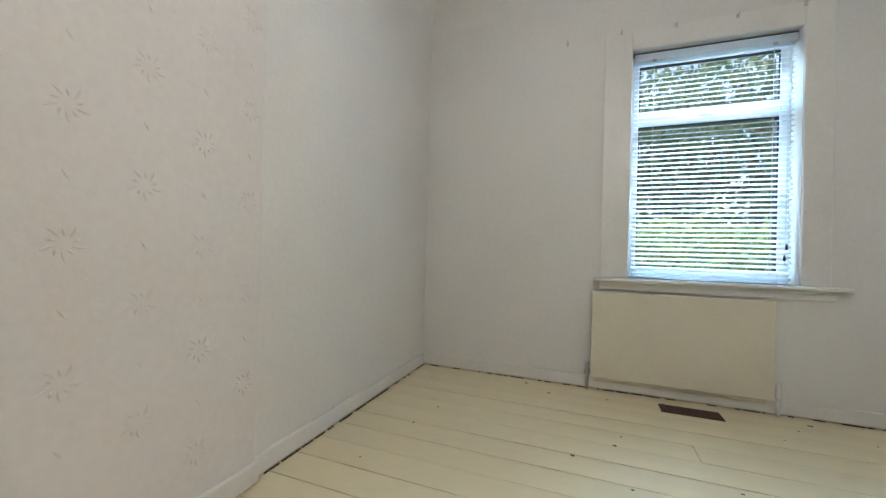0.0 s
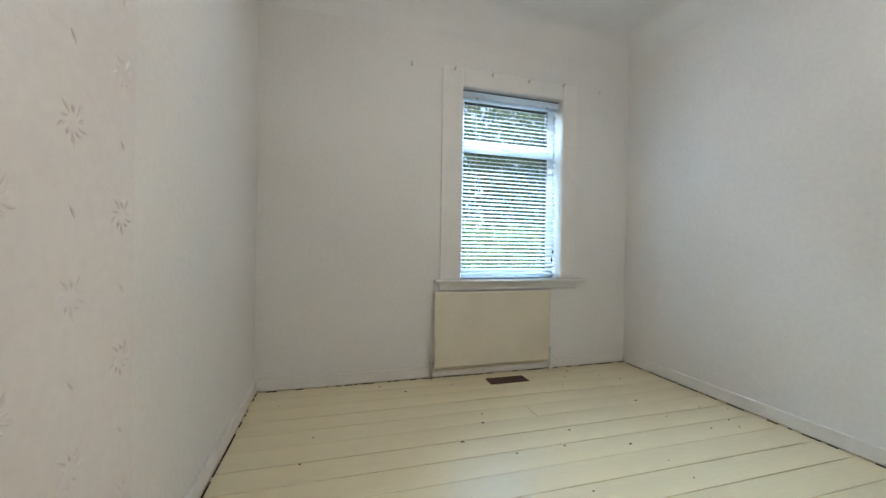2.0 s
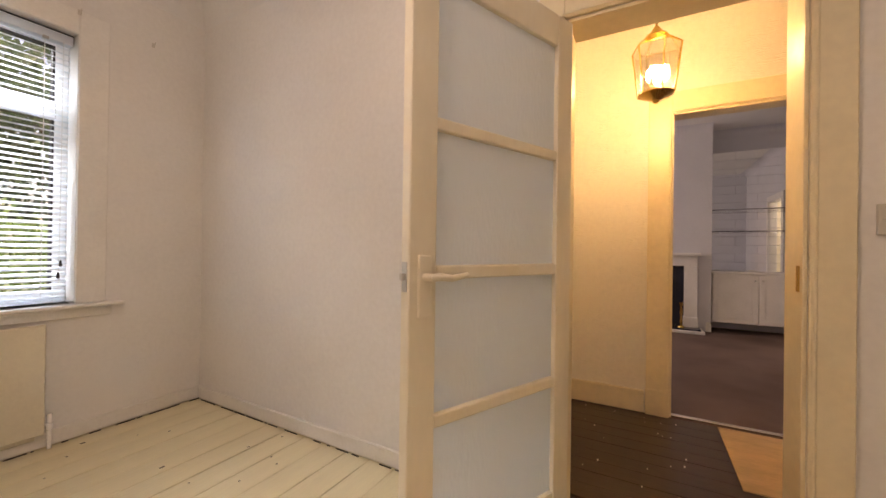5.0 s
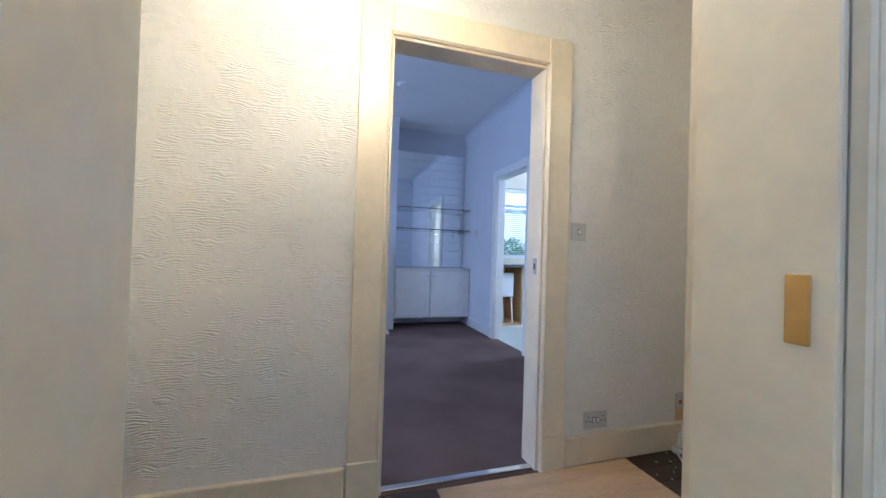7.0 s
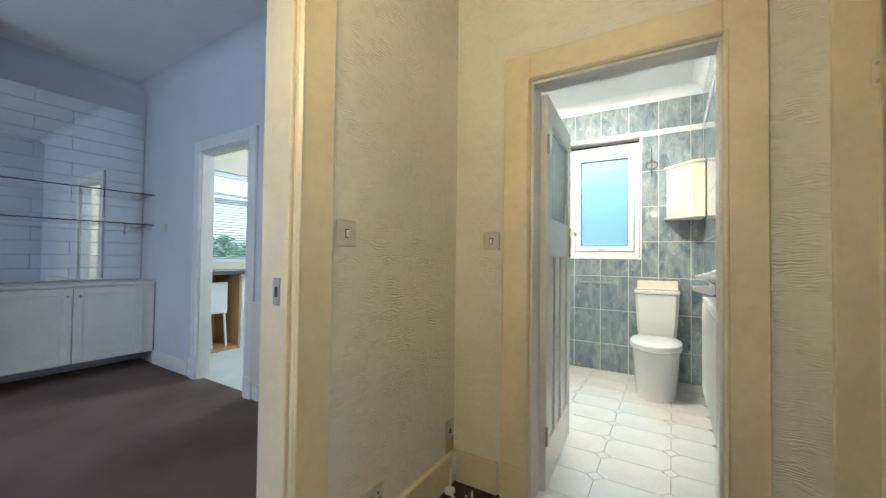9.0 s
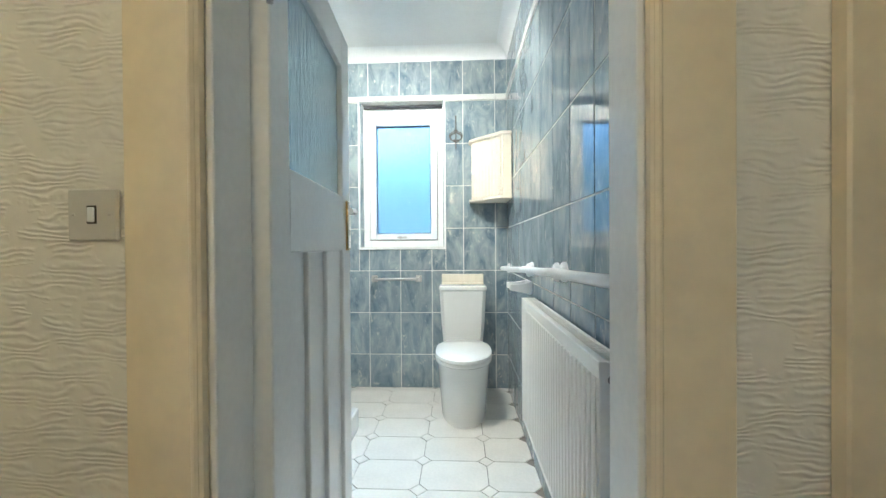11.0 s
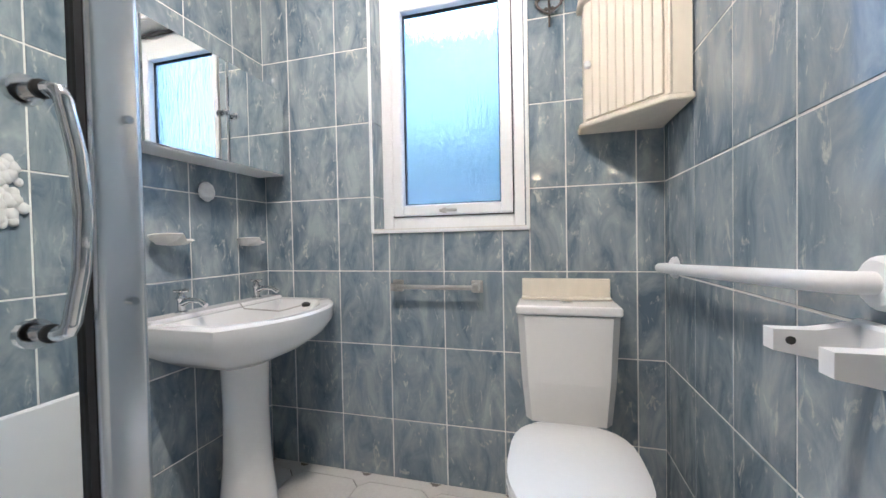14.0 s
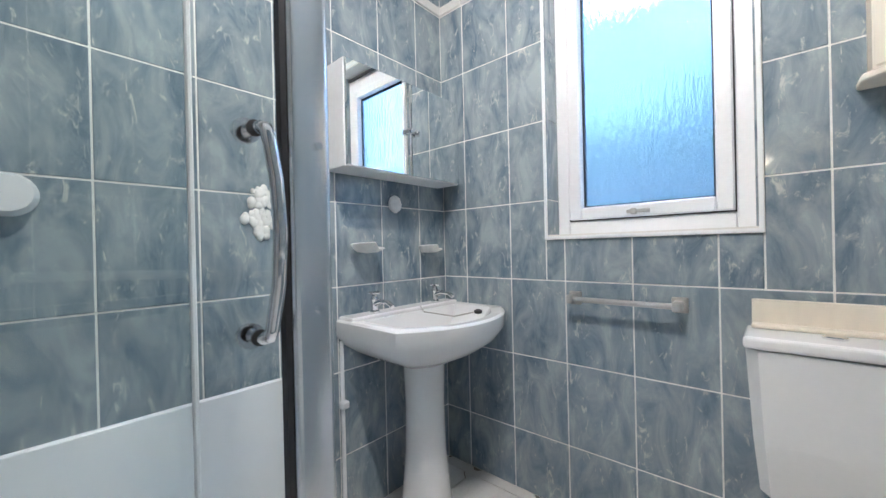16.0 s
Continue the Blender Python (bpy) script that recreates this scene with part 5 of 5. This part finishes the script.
for y in (-2.54, -2.38):
    part("leg", tb([(6.42, y, 0.04), (6.47, y + 0.02, 0.62)], 0.013, 8), UPVC, fs)

# the bedroom sits a little north of the hall's grid
BEDROOM = ("wall_bedroom", "wall_chimney", "ceiling_bedroom", "trim_bedroom", "baseboard_bedroom", "door_frame_bedroom", "door_bedroom", "window_1", "curtain_hook", "floor_vent", "floor_bedroom", "added_pendant")
for ob in scene.objects:
    if ob.parent is None and (ob.name.startswith(BEDROOM) or ob in (blind, rad, keep2, bed_switch)):
        ob.location.y += BEDROOM_Y

# ---- garden ----


def leaves(bm, count, where, size):
    """Loose leaf blades scattered by where(), which gives a place."""
    verts, faces = [], []
    for _ in range(count):
        c = Vector(where())
        m = Euler((random.uniform(0, 6.3), random.uniform(0, 6.3), random.uniform(0, 6.3))).to_matrix()
        s = size * random.uniform(0.6, 1.4)
        base = len(verts)
        for u, v, w in ((-1, 0, 0), (0, 0.5, 0.15), (1, 0, 0), (0, -0.5, 0.15)):
            verts.append(c + m @ Vector((u * s, v * s, w * s)))
        faces.append((base, base + 1, base + 2, base + 3))
    return verts, faces


def foliage(name, count, where, size, mat, label, cat):
    v, f = leaves(None, count, where, size)
    data = bpy.data.meshes.new(name)
    data.from_pydata(v, [], f)
    data.materials.append(mat)
    return tagged(new(name, data), label, cat, kind="stuff")


def hedge_at(x0, x1, y0, y1, top):
    def where():
        x, y = random.uniform(x0, x1), random.uniform(y0, y1)
        h = top + 0.25 * noise.noise((x * 0.9, y * 0.9, 3.0)) + 0.12 * noise.noise((x * 3, y * 3, 1.0))
        return x, y, -0.35 + (h + 0.35) * math.sqrt(random.random())
    return where


foliage("hedge_north", 14000, hedge_at(-5, 6, 5.2, 6.3, 1.35), 0.055, LEAF, "clipped green hedge outside the bedroom window", "hedge")
foliage("hedge_south", 22000, hedge_at(-2, 6, -8.2, -7.2, 2.2), 0.075, LEAF, "green hedge outside the bathroom window", "hedge")
foliage("hedge_side", 14000, hedge_at(-9, -1.6, -9.2, -8.0, 2.75), 0.09, LEAF, "tall green hedge outside the side room", "hedge")
foliage("hedge_east", 6000, hedge_at(9.2, 10, -7, 0, 1.3), 0.06, LEAF, "green hedge outside the kitchen", "hedge")


def tree(x, y, h, spread):
    t = thing("tree", (x, y, -0.35), "broad dark-green garden tree behind the hedge", "tree", "garden trees")
    bm = tb([(x, y, -0.36), (x + 0.05, y, h * 0.3), (x - 0.05, y + 0.1, h * 0.7)], [0.16, 0.11, 0.04], 10)
    limbs = []
    for k in range(9):
        a, z = k * 2.4, h * (0.22 + 0.07 * k)
        e = (x + spread * 0.8 * math.cos(a), y + spread * 0.8 * math.sin(a), z + 0.7)
        limbs.append(e)
        tube(bm, [(x, y, z), ((x + e[0]) / 2, (y + e[1]) / 2, z + 0.2), e], [0.06, 0.04, 0.015], 6)
    part("trunk", bm, BARK, t)

    def where():
        e = random.choice(limbs)
        r = spread * 0.55
        return random.gauss(e[0], r * 0.6), random.gauss(e[1], r * 0.5), max(0.2, random.gauss(e[2], r * 0.55))
    v, f = leaves(None, 5000, where, 0.10)
    data = bpy.data.meshes.new("crown")
    data.from_pydata(v, [], f)
    data.materials.append(LEAF_DARK)
    c = new("crown", data)
    c.parent, c.matrix_parent_inverse = t, Matrix.Translation(-t.location)


for x, y, h, s in ((-2.5, 8.5, 4.2, 1.7), (0.2, 9.5, 4.8, 1.9), (2.8, 8.8, 4.3, 1.8), (5.4, 9.5, 4.6, 1.8), (1.6, -9.6, 2.8, 1.3), (4.6, -10.0, 2.6, 1.3)):
    tree(x, y, h, s)

# ---- boards and tiles ----
plank_cache = {}


def piece(name, key, make, mat, parent, m, smooth=False):
    if key not in plank_cache:
        plank_cache[key] = mesh_of(name, make(), mat, smooth)
    ob = new(name, plank_cache[key])
    ob.parent = parent
    ob.matrix_basis = m
    return ob


PITCH = 0.155
for k in range(25):
    y0 = -0.799 + k * PITCH
    y1 = min(y0 + PITCH, 2.90)
    if y1 - y0 < 0.02:
        continue
    cut = None if k % 6 else random.choice((-0.5, 0.3))
    ends = [(-1.374, 1.619)] if cut is None else [(-1.374, cut - 0.001), (cut + 0.001, 1.619)]
    for a, b in ends:
        w = y1 - y0 - random.choice((0.0022, 0.003, 0.004, 0.005))
        ob = new("floorboard", mesh_of("floorboard", bx(a, b, -w / 2, w / 2, -0.0115, 0.0, bev=0.0012), BOARD))
        ob.parent = floor_bed
        ob.matrix_basis = pose(0, (y0 + y1) / 2, random.uniform(-0.0008, 0.0008))
# dark nail heads and chips on the boards
chips = bmesh.new()
for _ in range(70):
    x, y = random.uniform(-1.3, 1.55), random.uniform(-0.8, 2.7)
    r = random.choice((0.003, 0.004, 0.004, 0.007))
    box(chips, x - r * random.uniform(1, 2.2), x + r, y - r * 0.7, y + r * 0.7, -0.001, 0.0012)
# short dark strips of random length along the foot of the skirtings
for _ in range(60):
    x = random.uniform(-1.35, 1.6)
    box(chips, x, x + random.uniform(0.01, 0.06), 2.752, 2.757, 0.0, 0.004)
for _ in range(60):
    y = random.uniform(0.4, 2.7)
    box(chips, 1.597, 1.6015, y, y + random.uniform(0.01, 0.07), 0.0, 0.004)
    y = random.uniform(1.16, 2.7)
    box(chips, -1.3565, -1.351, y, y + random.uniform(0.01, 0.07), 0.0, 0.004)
bmesh.ops.translate(chips, verts=chips.verts[:], vec=(0, BEDROOM_Y, 0))
built("floor_chips", chips, BOARD_GAP, "dark nail heads, chips and short dark strips on the painted boards", "dirt", kind="stuff")
for k in range(22):
    x0 = 0.50 + k * 0.112
    ob = new("floorboard", mesh_of("floorboard", bx(-0.0545, 0.0545, -1.799 if x0 < 1.7 else -1.799, -0.91 if x0 + 0.056 < 1.80 else 1.29, -0.0115, 0.0, bev=0.0015), DARK_BOARD))
    ob.parent = floor_hall
    ob.matrix_basis = pose(x0 + 0.056, 0, random.uniform(-0.0015, 0.001))
built("floor_doorway", bx(1.621, 1.779, -0.43 + BEDROOM_Y, 0.28 + BEDROOM_Y, -0.0115, 0.001), DARK_BOARD, "dark stained board in the bedroom doorway", "floor")
grit = bmesh.new()
for _ in range(55):
    s = random.uniform(0.002, 0.007)
    if random.random() < 0.6:
        x, y = random.uniform(1.85, 2.92), random.gauss(0.1, 0.35)
    else:
        x, y = random.uniform(2.55, 2.94), random.uniform(-1.77, -1.4)
    if -1.75 < y < 1.2:
        box(grit, x - s, x + s, y - s * 0.6, y + s * 0.5, 0.0, 0.003)
built("paint_flakes", grit, PLASTER, "white paint flakes and plaster crumbs on the dark boards", "debris", kind="stuff")
built("threshold_bath", bx(1.90, 2.573, -1.91, -1.80, -0.002, 0.012, bev=0.003), TRIM_WHITE, "white bathroom door threshold", "threshold")

ROWS_Z = [0.0, 0.266, 0.598, 0.930, 1.263, 1.596, 1.929, 2.262]
CELLS = list(zip(ROWS_Z, ROWS_Z[1:])) + [(2.31, 2.64)]


def cut_rect(r, h):
    """What is left of rectangle r = (u0, u1, z0, z1) outside the opening h."""
    u0, u1, a, b = r
    if not h or u1 <= h[0] or u0 >= h[1] or b <= h[2] or a >= h[3]:
        return [r]
    out = [(u0, h[0], a, b), (h[1], u1, a, b), (max(u0, h[0]), min(u1, h[1]), a, h[2]), (max(u0, h[0]), min(u1, h[1]), h[3], b)]
    return [q for q in out if q[1] - q[0] > 0.012 and q[3] - q[2] > 0.012]


def tile_wall(parent, axis, plane, out, u0, u1, first, hole=None, pitch=0.25):
    edges = [u0] + [first + pitch * k for k in range(-10, 16) if u0 + 0.01 < first + pitch * k < u1 - 0.01] + [u1]
    for a, b in zip(edges, edges[1:]):
        for lo, hi in CELLS:
            for p, q, z0, z1 in cut_rect((a, b, lo, hi), hole):
                w, h = round(q - p - 0.005, 4), round(z1 - z0 - 0.005, 4)
                key = (axis, out, w, h)
                if axis == "y":
                    piece("tile", key, lambda: bx(-w / 2, w / 2, -0.003, 0.003, -h / 2, h / 2, bev=0.0014), MARBLE, parent, pose((p + q) / 2, plane - out * 0.0012, (z0 + z1) / 2, random.uniform(-0.12, 0.12), 0, random.uniform(-0.12, 0.12)))
                else:
                    piece("tile", key, lambda: bx(-0.003, 0.003, -w / 2, w / 2, -h / 2, h / 2, bev=0.0014), MARBLE, parent, pose(plane - out * 0.0012, (p + q) / 2, (z0 + z1) / 2, 0, random.uniform(-0.12, 0.12), random.uniform(-0.12, 0.12)))
        for p, q, z0, z1 in cut_rect((a, b, 2.262, 2.31), hole):
            w, h = round(q - p - 0.003, 4), round(z1 - z0 - 0.003, 4)
            if axis == "y":
                piece("border_tile", ("b", axis, w, h), lambda: bx(-w / 2, w / 2, -0.006, 0.006, -h / 2, h / 2, bev=0.003), BORDER, parent, pose((p + q) / 2, plane + out * 0.005, (z0 + z1) / 2))
            else:
                piece("border_tile", ("b", axis, w, h), lambda: bx(-0.006, 0.006, -w / 2, w / 2, -h / 2, h / 2, bev=0.003), BORDER, parent, pose(plane + out * 0.005, (p + q) / 2, (z0 + z1) / 2))


tile_wall(bath_south, "y", -4.145, 1, 1.80, 3.54, 1.895, (2.285, 2.975, 1.10, 2.29))
tile_wall(bath_west, "x", 1.80, 1, -4.145, -1.905, -2.715, None, 0.23)
tile_wall(bath_east, "x", 3.54, -1, -4.145, -1.905, -3.965, None, 0.23)

CX, CY, CUT = 0.327, 0.236, 0.042
for i in range(-5, 5):
    for j in range(-2, 10):
        x, y = 2.70 + (i + 0.5) * CX, -4.085 + (j + 0.5) * CY
        x0, x1, y0, y1 = max(x - CX / 2, 1.801), min(x + CX / 2, 3.539), max(y - CY / 2, -4.144), min(y + CY / 2, -1.905)
        if x1 - x0 < 0.03 or y1 - y0 < 0.03:
            continue
        c = min(CUT, (x1 - x0) / 2.2, (y1 - y0) / 2.2)
        g = 0.0018
        w, h = (x1 - x0) / 2 - g, (y1 - y0) / 2 - g
        piece("floor_tile", ("f", round(w, 4), round(h, 4)), lambda: prism([(-w + c, -h), (w - c, -h), (w, -h + c), (w, h - c), (w - c, h), (-w + c, h), (-w, h - c), (-w, -h + c)], "z", -0.004, 0.003), FLOOR_TILE, floor_bath, pose((x0 + x1) / 2, (y0 + y1) / 2, 0))
        if x1 < 3.5 and y1 < -1.95:
            e = CUT - 0.003
            piece("inset_tile", ("d",), lambda: prism([(-e, 0), (0, -e), (e, 0), (0, e)], "z", -0.004, 0.003), FLOOR_TILE, floor_bath, pose(x1, y1, 0))
